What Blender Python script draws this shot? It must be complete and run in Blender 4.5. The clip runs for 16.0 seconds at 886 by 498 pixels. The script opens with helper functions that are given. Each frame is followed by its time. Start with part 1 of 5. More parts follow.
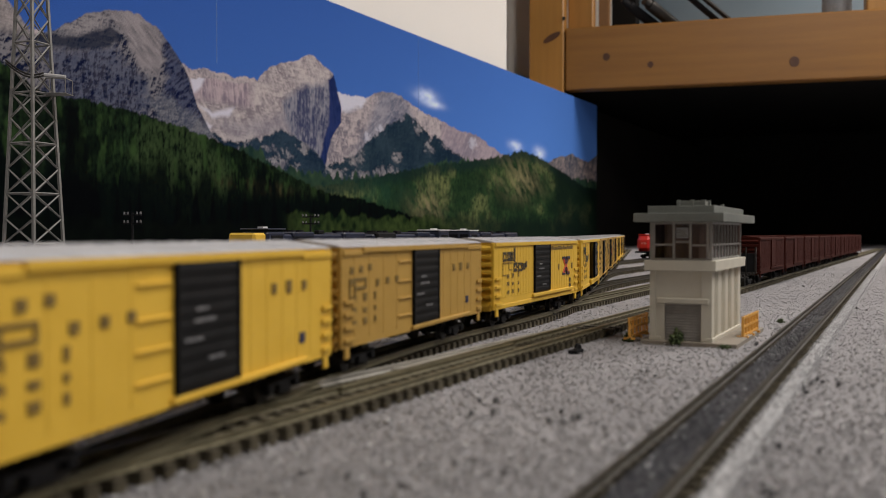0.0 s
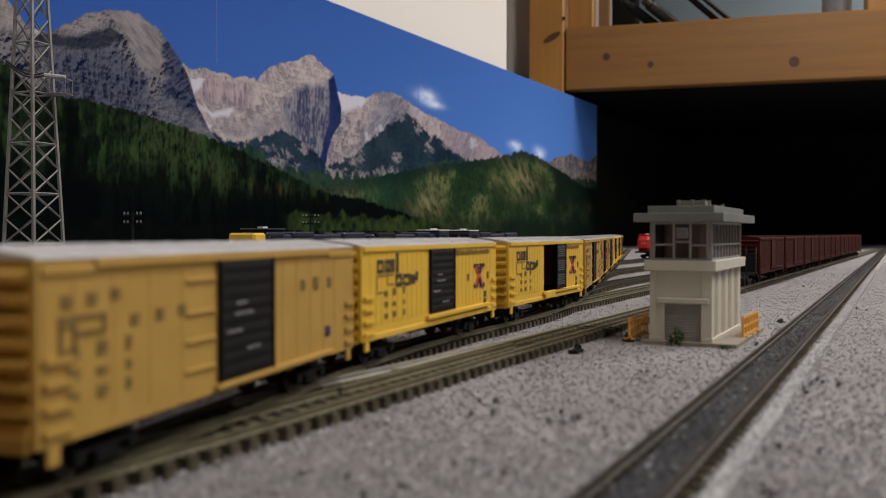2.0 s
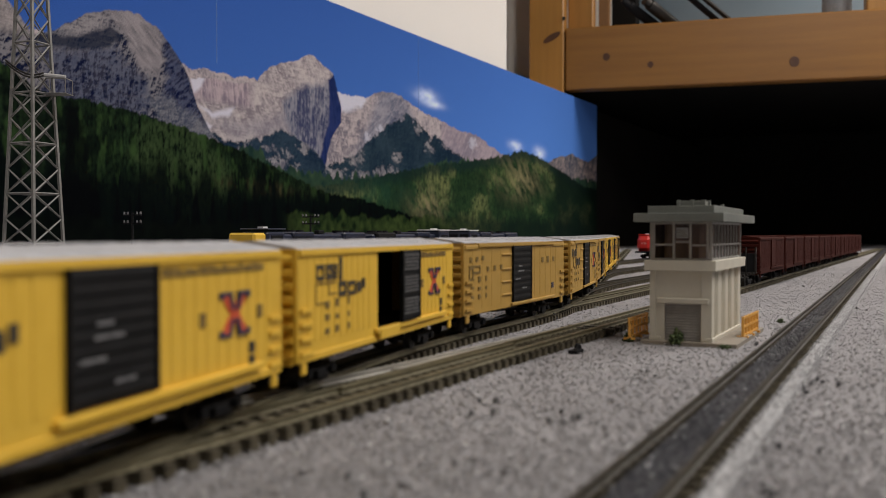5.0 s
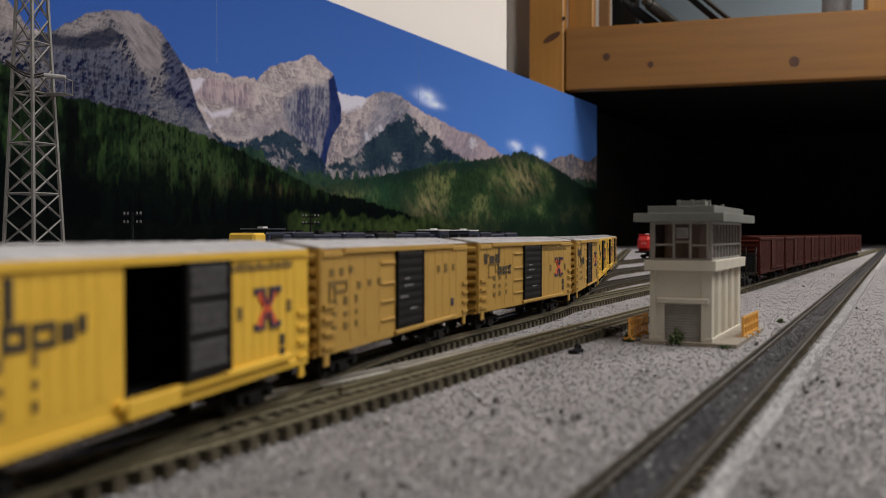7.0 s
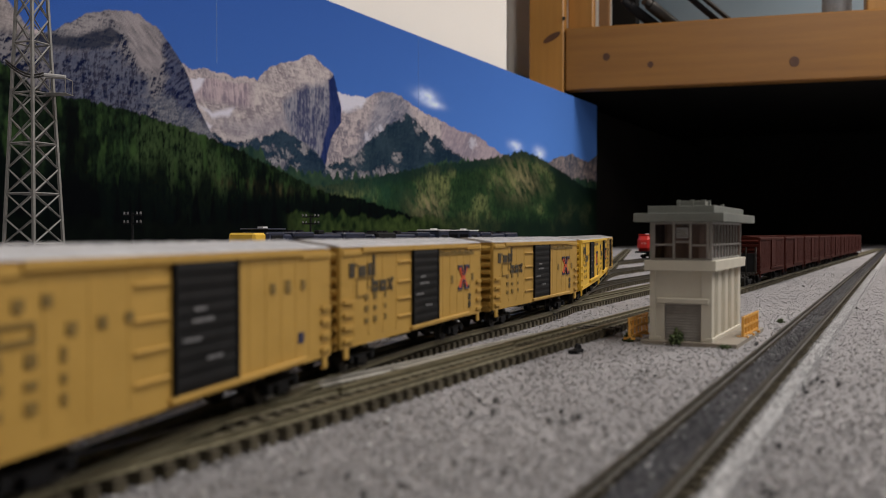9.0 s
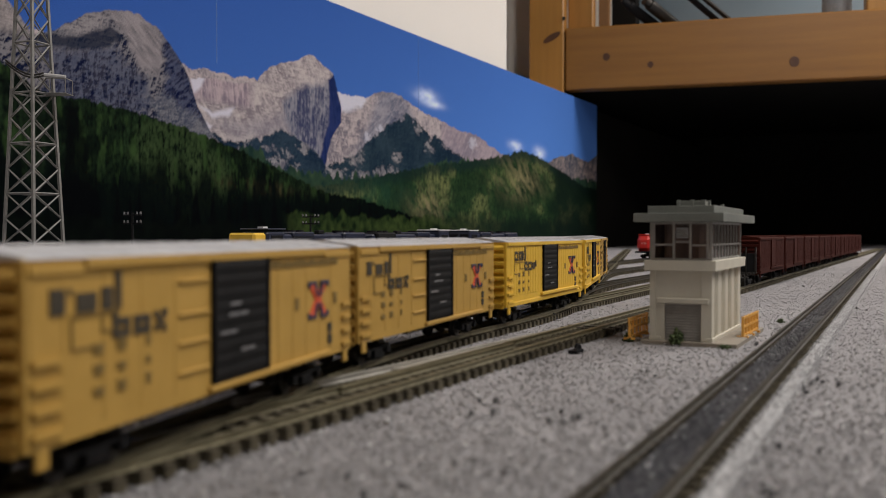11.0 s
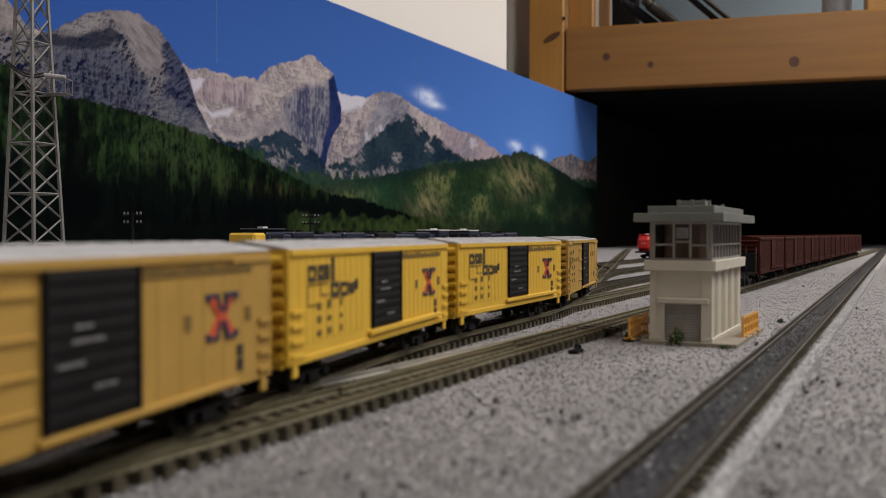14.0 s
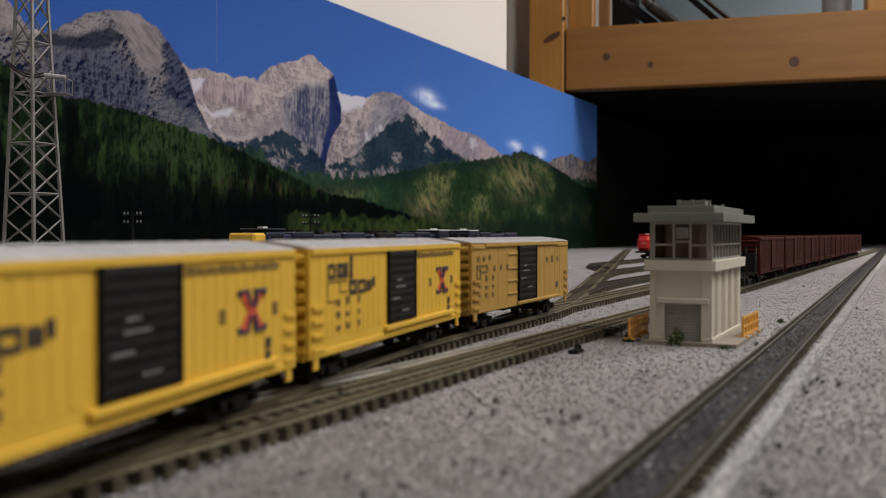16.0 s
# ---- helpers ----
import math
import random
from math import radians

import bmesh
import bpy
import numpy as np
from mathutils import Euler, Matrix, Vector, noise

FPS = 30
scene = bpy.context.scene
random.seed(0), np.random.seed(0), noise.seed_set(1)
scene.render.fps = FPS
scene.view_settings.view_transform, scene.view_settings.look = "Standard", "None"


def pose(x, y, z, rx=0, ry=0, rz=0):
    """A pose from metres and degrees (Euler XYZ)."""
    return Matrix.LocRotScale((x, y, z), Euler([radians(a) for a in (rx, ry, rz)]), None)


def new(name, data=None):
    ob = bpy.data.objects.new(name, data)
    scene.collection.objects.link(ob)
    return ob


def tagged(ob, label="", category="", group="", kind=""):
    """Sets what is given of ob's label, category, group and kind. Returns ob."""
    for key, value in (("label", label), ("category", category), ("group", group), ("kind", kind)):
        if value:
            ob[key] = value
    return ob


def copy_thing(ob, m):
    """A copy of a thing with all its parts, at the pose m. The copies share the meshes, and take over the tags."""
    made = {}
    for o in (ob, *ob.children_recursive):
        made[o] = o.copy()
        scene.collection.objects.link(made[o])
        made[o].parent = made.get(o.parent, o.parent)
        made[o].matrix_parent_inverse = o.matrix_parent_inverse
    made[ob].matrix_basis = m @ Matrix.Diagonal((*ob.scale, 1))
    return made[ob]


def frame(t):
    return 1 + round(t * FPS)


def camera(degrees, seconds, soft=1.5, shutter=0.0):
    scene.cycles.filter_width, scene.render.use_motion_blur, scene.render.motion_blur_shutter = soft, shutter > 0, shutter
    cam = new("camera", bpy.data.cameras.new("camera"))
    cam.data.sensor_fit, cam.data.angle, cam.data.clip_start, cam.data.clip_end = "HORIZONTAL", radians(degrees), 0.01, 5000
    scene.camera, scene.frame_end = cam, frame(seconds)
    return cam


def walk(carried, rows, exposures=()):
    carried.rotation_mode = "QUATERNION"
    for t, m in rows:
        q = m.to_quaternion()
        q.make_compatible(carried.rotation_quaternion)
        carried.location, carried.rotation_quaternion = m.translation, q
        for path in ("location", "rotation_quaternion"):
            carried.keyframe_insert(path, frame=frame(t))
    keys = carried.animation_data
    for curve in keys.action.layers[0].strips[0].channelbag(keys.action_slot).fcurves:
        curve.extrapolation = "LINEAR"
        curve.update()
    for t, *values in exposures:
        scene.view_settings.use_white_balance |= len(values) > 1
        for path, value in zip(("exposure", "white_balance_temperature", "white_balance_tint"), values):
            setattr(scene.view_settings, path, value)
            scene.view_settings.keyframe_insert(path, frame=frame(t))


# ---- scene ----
import functools
cam = camera(52.2, 16.0, soft=0.85)
eye = pose(0, 0, 0.0345, 89.0, 0, 0)
walk(cam, [(0, eye), (16, eye)])
cam.data.dof.use_dof = True
cam.data.dof.focus_distance = 0.48
cam.data.dof.aperture_fstop = 25.0

# ---- light: two ceiling fixtures in a closed basement room ----
world = bpy.data.worlds.new("room_world")
scene.world = world
world.use_nodes = True
world.node_tree.nodes["Background"].inputs[0].default_value = (0.9, 0.85, 0.8, 1)
world.node_tree.nodes["Background"].inputs[1].default_value = 0.05
scene.view_settings.exposure = 0.0


def ceiling_lamp(x, y, sx, sy, watts, turn):
    d = bpy.data.lights.new("ceiling_light", "AREA")
    d.shape, d.size, d.size_y, d.energy, d.color = "RECTANGLE", sx, sy, watts, (1.0, 0.945, 0.885)
    o = new("ceiling_light", d)
    o.matrix_world = pose(x, y, 1.32, 0, 0, turn)
    return o


ceiling_lamp(1.75, 1.45, 0.3, 0.8, 49, -27)
ceiling_lamp(0.50, -0.05, 0.3, 0.8, 17, -27)


# ---- helpers ----
def part(name, bm, material, parent=None, label=""):
    me = bpy.data.meshes.new(name)
    bm.to_mesh(me)
    bm.free()
    for m in material if isinstance(material, (list, tuple)) else [material]:
        me.materials.append(m)
    ob = new(name, me)
    if parent:
        ob.parent = parent
    if label:
        ob["label"] = label
    return ob


def empty(name, m, label, category, group="", kind=""):
    ob = new(name)
    ob.empty_display_size = 0.005
    ob.matrix_world = m
    return tagged(ob, label, category, group, kind)


def slab(bm, x0, x1, y0, y1, z0, z1, mi=0):
    v = [bm.verts.new((x, y, z)) for x in (x0, x1) for y in (y0, y1) for z in (z0, z1)]
    for f in ((0, 1, 3, 2), (4, 6, 7, 5), (0, 4, 5, 1), (2, 3, 7, 6), (0, 2, 6, 4), (1, 5, 7, 3)):
        bm.faces.new([v[i] for i in f]).material_index = mi


def boxes(*specs, bevel=0.0):
    bm = bmesh.new()
    for s in specs:
        slab(bm, *s)
    bmesh.ops.recalc_face_normals(bm, faces=bm.faces)
    if bevel:
        bmesh.ops.bevel(bm, geom=bm.edges[:], offset=bevel, segments=1, affect="EDGES")
    return bm


def rod(bm, a, b, r, n=6):
    a, b = Vector(a), Vector(b)
    d = b - a
    m = Matrix.Translation((a + b) / 2) @ d.to_track_quat("Z", "Y").to_matrix().to_4x4()
    bmesh.ops.create_cone(bm, cap_ends=True, segments=n, radius1=r, radius2=r, depth=d.length, matrix=m)


def rods(*specs, n=6):
    bm = bmesh.new()
    for a, b, r in specs:
        rod(bm, a, b, r, n)
    return bm


def raw_mesh(name, verts, faces, material):
    me = bpy.data.meshes.new(name)
    me.from_pydata([tuple(map(float, v)) for v in verts], [], faces)
    me.materials.append(material)
    me.update()
    return me


# ---- materials ----
def surface(name, c1, c2, scale=200.0, rough=0.6, bump=0.2, bscale=900.0, metal=0.0, depth=0.0003, fleck=None, stretch=(1, 1, 1), spec=0.5, spread=0.25):
    m = bpy.data.materials.new(name)
    m.use_nodes = True
    nt = m.node_tree
    n, l = nt.nodes, nt.links
    b = n["Principled BSDF"]
    b.inputs["Roughness"].default_value, b.inputs["Metallic"].default_value = rough, metal
    b.inputs["Specular IOR Level"].default_value = spec
    tc, mp = n.new("ShaderNodeTexCoord"), n.new("ShaderNodeMapping")
    mp.inputs["Scale"].default_value = stretch
    l.new(tc.outputs["Object"], mp.inputs["Vector"])
    big, fine = n.new("ShaderNodeTexNoise"), n.new("ShaderNodeTexNoise")
    big.inputs["Scale"].default_value, big.inputs["Detail"].default_value = scale, 5
    fine.inputs["Scale"].default_value, fine.inputs["Detail"].default_value = bscale, 3
    for t in (big, fine):
        l.new(mp.outputs[0], t.inputs["Vector"])
    ramp = n.new("ShaderNodeValToRGB")
    ramp.color_ramp.elements[0].position, ramp.color_ramp.elements[1].position = 0.5 - spread, 0.5 + spread
    ramp.color_ramp.elements[0].color, ramp.color_ramp.elements[1].color = (*c1, 1), (*c2, 1)
    mixf = n.new("ShaderNodeMath")
    mixf.operation = "MULTIPLY_ADD"
    mixf.inputs[1].default_value, mixf.inputs[2].default_value = 0.35, -0.175
    l.new(fine.outputs[0], mixf.inputs[0])
    add = n.new("ShaderNodeMath")
    l.new(big.outputs[0], add.inputs[0])
    l.new(mixf.outputs[0], add.inputs[1])
    l.new(add.outputs[0], ramp.inputs[0])
    colour = ramp.outputs[0]
    if fleck:
        vor = n.new("ShaderNodeTexVoronoi")
        vor.inputs["Scale"].default_value = fleck[0]
        l.new(mp.outputs[0], vor.inputs["Vector"])
        cr = n.new("ShaderNodeValToRGB")
        cr.color_ramp.interpolation = "LINEAR"
        cr.color_ramp.elements[0].color = (*fleck[1], 1)
        cr.color_ramp.elements[1].color, cr.color_ramp.elements[1].position = (*fleck[2], 1), fleck[3]
        e = cr.color_ramp.elements.new(fleck[4])
        e.color = (*fleck[5], 1)
        l.new(vor.outputs["Color"], cr.inputs[0])
        mx = n.new("ShaderNodeMixRGB")
        mx.blend_type, mx.inputs[0].default_value = "MULTIPLY", 1.0
        l.new(colour, mx.inputs[1])
        l.new(cr.outputs[0], mx.inputs[2])
        colour = mx.outputs[0]
    l.new(colour, b.inputs["Base Color"])
    bp = n.new("ShaderNodeBump")
    bp.inputs["Strength"].default_value, bp.inputs["Distance"].default_value = bump, depth
    l.new(fine.outputs[0], bp.inputs["Height"])
    l.new(bp.outputs[0], b.inputs["Normal"])
    return m


def tint(m, amount):
    """Let each object that wears the material differ a little in brightness."""
    nt = m.node_tree
    b = nt.nodes["Principled BSDF"]
    src = b.inputs["Base Color"].links[0].from_socket
    info, hsv, mr = nt.nodes.new("ShaderNodeObjectInfo"), nt.nodes.new("ShaderNodeHueSaturation"), nt.nodes.new("ShaderNodeMapRange")
    mr.inputs[3].default_value, mr.inputs[4].default_value = 1 - amount, 1 + amount
    nt.links.new(info.outputs["Random"], mr.inputs[0])
    nt.links.new(mr.outputs[0], hsv.inputs["Value"])
    nt.links.new(src, hsv.inputs["Color"])
    nt.links.new(hsv.outputs[0], b.inputs["Base Color"])
    return m


BALLAST = surface("ballast_bed", (0.19, 0.184, 0.192), (0.265, 0.257, 0.265), 18, 0.85, 0.8, 1500, depth=0.0004,
                  fleck=(1300, (0.78, 0.78, 0.80), (1.0, 1.0, 1.02), 0.16, 0.85, (1.2, 1.19, 1.19)))
TIE = tint(surface("dark_tie", (0.050, 0.043, 0.030), (0.105, 0.091, 0.064), 400, 0.9, 0.5, 2500, stretch=(1, 0.2, 1), spec=0.12), 0.25)
RAIL = surface("weathered_rail", (0.13, 0.117, 0.074), (0.235, 0.213, 0.14), 300, 0.42, 0.2, 1500, metal=0.5)
RAILDARK = surface("dark_rusty_rail", (0.022, 0.019, 0.014), (0.048, 0.041, 0.030), 300, 0.55, 0.2, 1500, spec=0.25)
YELLOW = surface("yellow_paint", (0.645, 0.398, 0.042), (0.725, 0.462, 0.057), 120, 0.5, 0.12, 1200, spec=0.3)
TAN = surface("faded_tan_paint", (0.385, 0.232, 0.050), (0.45, 0.275, 0.064), 120, 0.55, 0.12, 1200, spec=0.3)
ROOFGREY = surface("galvanised_roof", (0.36, 0.36, 0.375), (0.47, 0.47, 0.485), 90, 0.45, 0.15, 1200)
BLACK = surface("black_plastic", (0.007, 0.007, 0.008), (0.013, 0.013, 0.015), 300, 0.75, 0.2, 1500, spec=0.15)
# black of the doors; also paints the shade inside the open car
DOOR_SHADE_BLACK = surface("black_door_paint_and_shade", (0.005, 0.005, 0.0055), (0.010, 0.010, 0.011), 200, 0.65, 0.2, 1500, spec=0.12)
INK = surface("dark_ink", (0.028, 0.022, 0.014), (0.05, 0.04, 0.025), 500, 0.5, 0.0)
INKSOFT = surface("worn_brown_ink", (0.13, 0.082, 0.018), (0.21, 0.132, 0.028), 900, 0.55, 0.0)
RED = surface("red_ink", (0.50, 0.06, 0.02), (0.62, 0.10, 0.035), 500, 0.5, 0.0)
BLUE = surface("blue_ink", (0.022, 0.022, 0.05), (0.035, 0.034, 0.075), 500, 0.5, 0.0)
WHITE = surface("white_ink", (0.6, 0.6, 0.62), (0.75, 0.75, 0.76), 500, 0.5, 0.0)
STENCIL = surface("worn_white_stencil", (0.10, 0.10, 0.11), (0.24, 0.24, 0.25), 900, 0.6, 0.0)
GRILLE = surface("grey_worn_bar", (0.05, 0.05, 0.053), (0.10, 0.10, 0.105), 900, 0.6, 0.0)
STEEL = surface("dark_steel", (0.03, 0.028, 0.026), (0.06, 0.056, 0.052), 500, 0.5, 0.1, 2000, metal=0.8)
WALLPAINT = surface("cream_tower_wall", (0.50, 0.47, 0.395), (0.57, 0.54, 0.455), 120, 0.6, 0.15, 1500)
SHUTTER = surface("grey_shutter", (0.25, 0.235, 0.22), (0.33, 0.31, 0.29), 300, 0.55, 0.1, 1500)
ROOFGREEN = surface("grey_green_roof", (0.115, 0.125, 0.113), (0.155, 0.165, 0.15), 120, 0.7, 0.15, 1500)
MULLION = surface("pale_window_frame", (0.22, 0.215, 0.20), (0.30, 0.29, 0.275), 300, 0.5, 0.1)
INTERIOR = surface("brown_interior", (0.14, 0.09, 0.075), (0.30, 0.20, 0.17), 150, 0.7, 0.1, stretch=(3, 3, 0.3))
FLOORSLAB = surface("tan_concrete", (0.19, 0.165, 0.135), (0.27, 0.235, 0.19), 150, 0.8, 0.3, 1500)
ORANGE = surface("orange_plastic", (0.68, 0.33, 0.06), (0.78, 0.42, 0.09), 300, 0.45, 0.05)
LATTICE = surface("grey_plastic_lattice", (0.145, 0.142, 0.138), (0.215, 0.21, 0.205), 300, 0.5, 0.05)
BROWN = surface("boxcar_brown", (0.034, 0.0065, 0.0045), (0.050, 0.010, 0.007), 90, 0.7, 0.12, 1200, spec=0.08)
LOCORED = surface("red_loco_paint", (0.42, 0.015, 0.012), (0.52, 0.025, 0.02), 100, 0.35, 0.05)
NAVY = surface("navy_loco_paint", (0.012, 0.016, 0.035), (0.022, 0.028, 0.055), 100, 0.35, 0.05)
PINE = surface("varnished_pine", (0.21, 0.092, 0.019), (0.305, 0.14, 0.029), 9, 0.4, 0.06, 140, stretch=(0.35, 6, 6), depth=0.001, spread=0.3)
PINE_UP = surface("varnished_pine_upright", (0.30, 0.140, 0.024), (0.42, 0.200, 0.037), 9, 0.4, 0.06, 140, stretch=(6, 6, 0.35), depth=0.001, spread=0.3)
KNOT = surface("pine_knot", (0.045, 0.015, 0.006), (0.10, 0.036, 0.013), 60, 0.45, 0.1)
WALLWHITE = surface("white_wall_paint", (0.78, 0.75, 0.715), (0.83, 0.80, 0.765), 3, 0.7, 0.1, 300, depth=0.0005)
SHELFBLUE = surface("blue_grey_panel", (0.17, 0.24, 0.30), (0.21, 0.28, 0.34), 5, 0.7, 0.05)
# near black: the shade under the shelf is put into this colour
SHADEBOARD = surface("board_with_shade", (0.008, 0.0075, 0.007), (0.014, 0.013, 0.012), 6, 0.85, 0.1, spec=0.1)
LEAF = surface("dark_green_foam", (0.025, 0.04, 0.012), (0.07, 0.10, 0.03), 700, 0.8, 0.4, 2500)
CARPET = surface("grey_floor", (0.12, 0.11, 0.10), (0.18, 0.17, 0.16), 30, 0.9, 0.2)
GLASS = bpy.data.materials.new("clear_glazing")
GLASS.use_nodes = True
_g = GLASS.node_tree.nodes["Principled BSDF"]
_g.inputs["Transmission Weight"].default_value, _g.inputs["Roughness"].default_value, _g.inputs["IOR"].default_value = 1.0, 0.06, 1.15

# ---- plan: yard direction and the running path of the train ----
H = radians(27.2)
HF = radians(28.6)
RAILZ = 0.0035


def yard(a, r, z=0.0, h=H):
    """The place a metres along the yard and r metres to its right."""
    return Vector((a * math.sin(h) + r * math.cos(h), a * math.cos(h) - r * math.sin(h), z))


def ease(q):
    q = np.clip(q, 0, 1)
    return q * q * (3 - 2 * q)


STEP = 0.002
PS = np.arange(-1.2, 1.9, STEP)
_h = 0.27322 + (0.4519 - 0.27322) * ease((PS + 0.01922) / 0.1377) + (0.21984 - 0.4519) * ease((PS - 0.11306) / 0.17285)
_m = (_h[1:] + _h[:-1]) / 2
PX = np.concatenate([[0], np.cumsum(np.sin(_m)) * STEP])
PY = np.concatenate([[0], np.cumsum(np.cos(_m)) * STEP])
_i = int(round(1.2 / STEP))
PX, PY = PX - PX[_i] - 0.02838, PY - PY[_i] + 0.2


def on_path(s):
    return float(np.interp(s, PS, PX)), float(np.interp(s, PS, PY))


# ---- room ----
def room():
    floor = part("floor", boxes((-2.5, 4.5, -2.2, 5.5, -1.05, -1.0)), CARPET)
    tagged(floor, "grey carpet floor of the layout room", "floor", kind="structure")
    ceil = part("ceiling", boxes((-2.5, 4.5, -2.2, 5.5, 1.35, 1.40)), WALLWHITE)
    tagged(ceil, "white painted ceiling of the layout room", "ceiling", kind="structure")
    for nm, spec in (("wall_east", (4.4, 4.5, -2.2, 5.5, -1.0, 1.35)), ("wall_south", (-2.5, 4.4, -2.2, -2.1, -1.0, 1.35)),
                     ("wall_north", (-2.5, 4.4, 5.4, 5.5, -1.0, 1.35))):
        tagged(part(nm, boxes(spec), WALLWHITE), "white painted room wall", "wall", kind="structure")
    w = part("wall_west", boxes((-3.6, -0.290, 0.012, 0.11, -1.0, 1.35), (-0.290, 0.05, 0.012, 0.11, -1.0, 0.335), (-0.290, 3.6, 0.262, 0.36, -1.0, 1.35)), WALLWHITE)
    w.matrix_world = pose(*MURAL_AT, 0, 0, 0, 62.0)
    tagged(w, "white painted wall above the mountain mural", "wall", kind="structure")
    # added board, near black for the shade that swallows the mural
    b = part("backing_board", boxes((0.05, 2.6, 0.012, 0.11, -1.0, 0.335)), SHADEBOARD)
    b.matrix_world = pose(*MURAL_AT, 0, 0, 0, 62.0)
    tagged(b, "board behind the layout under the shelf, shade put in its colour", "wall", kind="structure")
    # the end of the layout under the shelf, its shade put into the colour
    e = part("wall_end", boxes((-0.4, 3.4, 0, 0.05, -0.01, 0.40)), SHADEBOARD)
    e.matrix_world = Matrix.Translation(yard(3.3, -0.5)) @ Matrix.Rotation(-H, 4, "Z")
    tagged(e, "board closing the layout under the shelf, shade put in its colour", "wall", kind="structure")


MURAL_AT = (0.2692, 2.0)


# ---- the printed mountain mural ----
@functools.lru_cache(None)
def noise_table(seed):
    return np.random.RandomState(seed).rand(256, 256)


def lattice_noise(x, y, seed):
    xi, yi = np.floor(x).astype(int), np.floor(y).astype(int)
    fx, fy = x - xi, y - yi
    fx, fy = fx * fx * (3 - 2 * fx), fy * fy * (3 - 2 * fy)
    table = noise_table(seed)
    g = lambda i, j: table[(xi + i) & 255, (yi + j) & 255]
    return (g(0, 0) * (1 - fx) + g(1, 0) * fx) * (1 - fy) + (g(0, 1) * (1 - fx) + g(1, 1) * fx) * fy


def fractal(x, y, seed, octaves=5, gain=0.5):
    total, amp, norm = 0, 1.0, 0
    for k in range(octaves):
        total = total + amp * lattice_noise(x * 2 ** k + 17 * k, y * 2 ** k + 31 * k, seed + k)
        norm += amp
        amp *= gain
    return total / norm


def ridge_line(points, w, rough, seed, scale=60):
    p = np.array(points)
    return np.interp(w, p[:, 0], p[:, 1]) + rough * (fractal(w * scale, w * 0 + seed, seed, 5, 0.6) - 0.5)


def blend(a, b, k):
    return a + (b - a) * np.clip(k, 0, 1)[..., None]


def mural_colours(W, Z):
    one = np.ones(W.shape + (1,))
    col = lambda r, g, b: one * np.array((r, g, b))
    # sky
    haze = np.clip((W + 1.3) / 1.3 * 0.55 + (0.32 - Z) * 1.4, 0, 1)
    out = blend(col(0.030, 0.085, 0.29), col(0.115, 0.27, 0.62), haze)
    for cw, cz, sw, sz in ((-0.629, 0.252, 0.035, 0.011), (-0.60, 0.243, 0.03, 0.006), (-0.274, 0.204, 0.03, 0.009), (-0.149, 0.200, 0.03, 0.012)):
        d = ((W - cw) / sw) ** 2 + ((Z - cz) / sz) ** 2
        out = blend(out, col(0.72, 0.76, 0.85), np.exp(-d * 1.2) * (0.3 + 1.1 * fractal(W * 60, Z * 120, 5)))

    def crag(u, v, seed):
        """Sharp-crested noise, like weathered rock."""
        total, amp, norm = 0, 1.0, 0
        for k in range(6):
            n = 1 - np.abs(2 * lattice_noise(u * 2 ** k + 13 * k, v * 2 ** k + 29 * k, seed + k) - 1)
            total, norm, amp = total + amp * n * n, norm + amp, amp * 0.66
        return total / norm

    def rock(seed, light, dark, sx=26, sz=30, tilt=0.25, bite=1.0):
        u, v = W * sx + Z * sx * tilt, Z * sz
        f, g = crag(u, v, seed), crag(u + 0.045, v - 0.06, seed)
        big = fractal(W * sx * 0.5 + Z * 20 * tilt, Z * sz * 0.5, seed + 9, 4)
        s = np.clip(0.5 + bite * ((g - f) * 4.5 + (f - 0.42) * 0.8) + (big - 0.5) * 1.3, 0, 1)
        return blend(col(*dark), col(*light), s)

    warp_w, warp_z = fractal(W * 55, Z * 75, 90, 5, 0.7) - 0.5, fractal(W * 55 + 40, Z * 75 + 9, 97, 5, 0.7) - 0.5

    def region(points, soft=0.004, wob=0.010):
        """How far each place lies inside a ragged patch."""
        u, v = W + wob * 1.4 * warp_w, Z + wob * warp_z
        inside, dist = np.zeros(W.shape, bool), np.full(W.shape, 9.0)
        for (ax, ay), (bx, by) in zip(points, points[1:] + points[:1]):
            ex, ey = bx - ax, by - ay
            k = np.clip(((u - ax) * ex + (v - ay) * ey) / (ex * ex + ey * ey), 0, 1)
            dist = np.minimum(dist, np.hypot(u - ax - k * ex, v - ay - k * ey))
            if ay != by:
                inside ^= ((ay > v) != (by > v)) & (u < ax + (v - ay) * ex / ey)
        return np.clip(0.5 + np.where(inside, dist, -dist) / soft, 0, 1)

    def blobs(spots, seed):
        total = np.zeros(W.shape)
        for cw, cz, rw, rz in spots:
            d = ((W - cw) / rw) ** 2 + ((Z - cz) / rz) ** 2
            total = np.maximum(total, np.clip((1.0 - d * 0.55 + 6.0 * (fractal(W * 110 + Z * 60, Z * 130, seed, 5, 0.75) - 0.52)) * 1.3, 0, 1))
        return total

    def over(mask, c):
        return blend(out, c, mask)

    soft = 0.0011
    edge = lambda top: (top - Z) / soft
    # far second peak with its snow saddle
    top = ridge_line(((-0.93, 0.215), (-0.9, 0.222), (-0.874, 0.226), (-0.846, 0.223), (-0.803, 0.228), (-0.773, 0.238), (-0.741, 0.244), (-0.70, 0.242),
                      (-0.647, 0.228), (-0.541, 0.213), (-0.477, 0.21), (-0.408, 0.201), (-0.333, 0.181), (-0.224, 0.161)), W, 0.010, 21)
    c = rock(22, (0.50, 0.395, 0.335), (0.18, 0.15, 0.155), 34, 30, 0.6, 1.0)
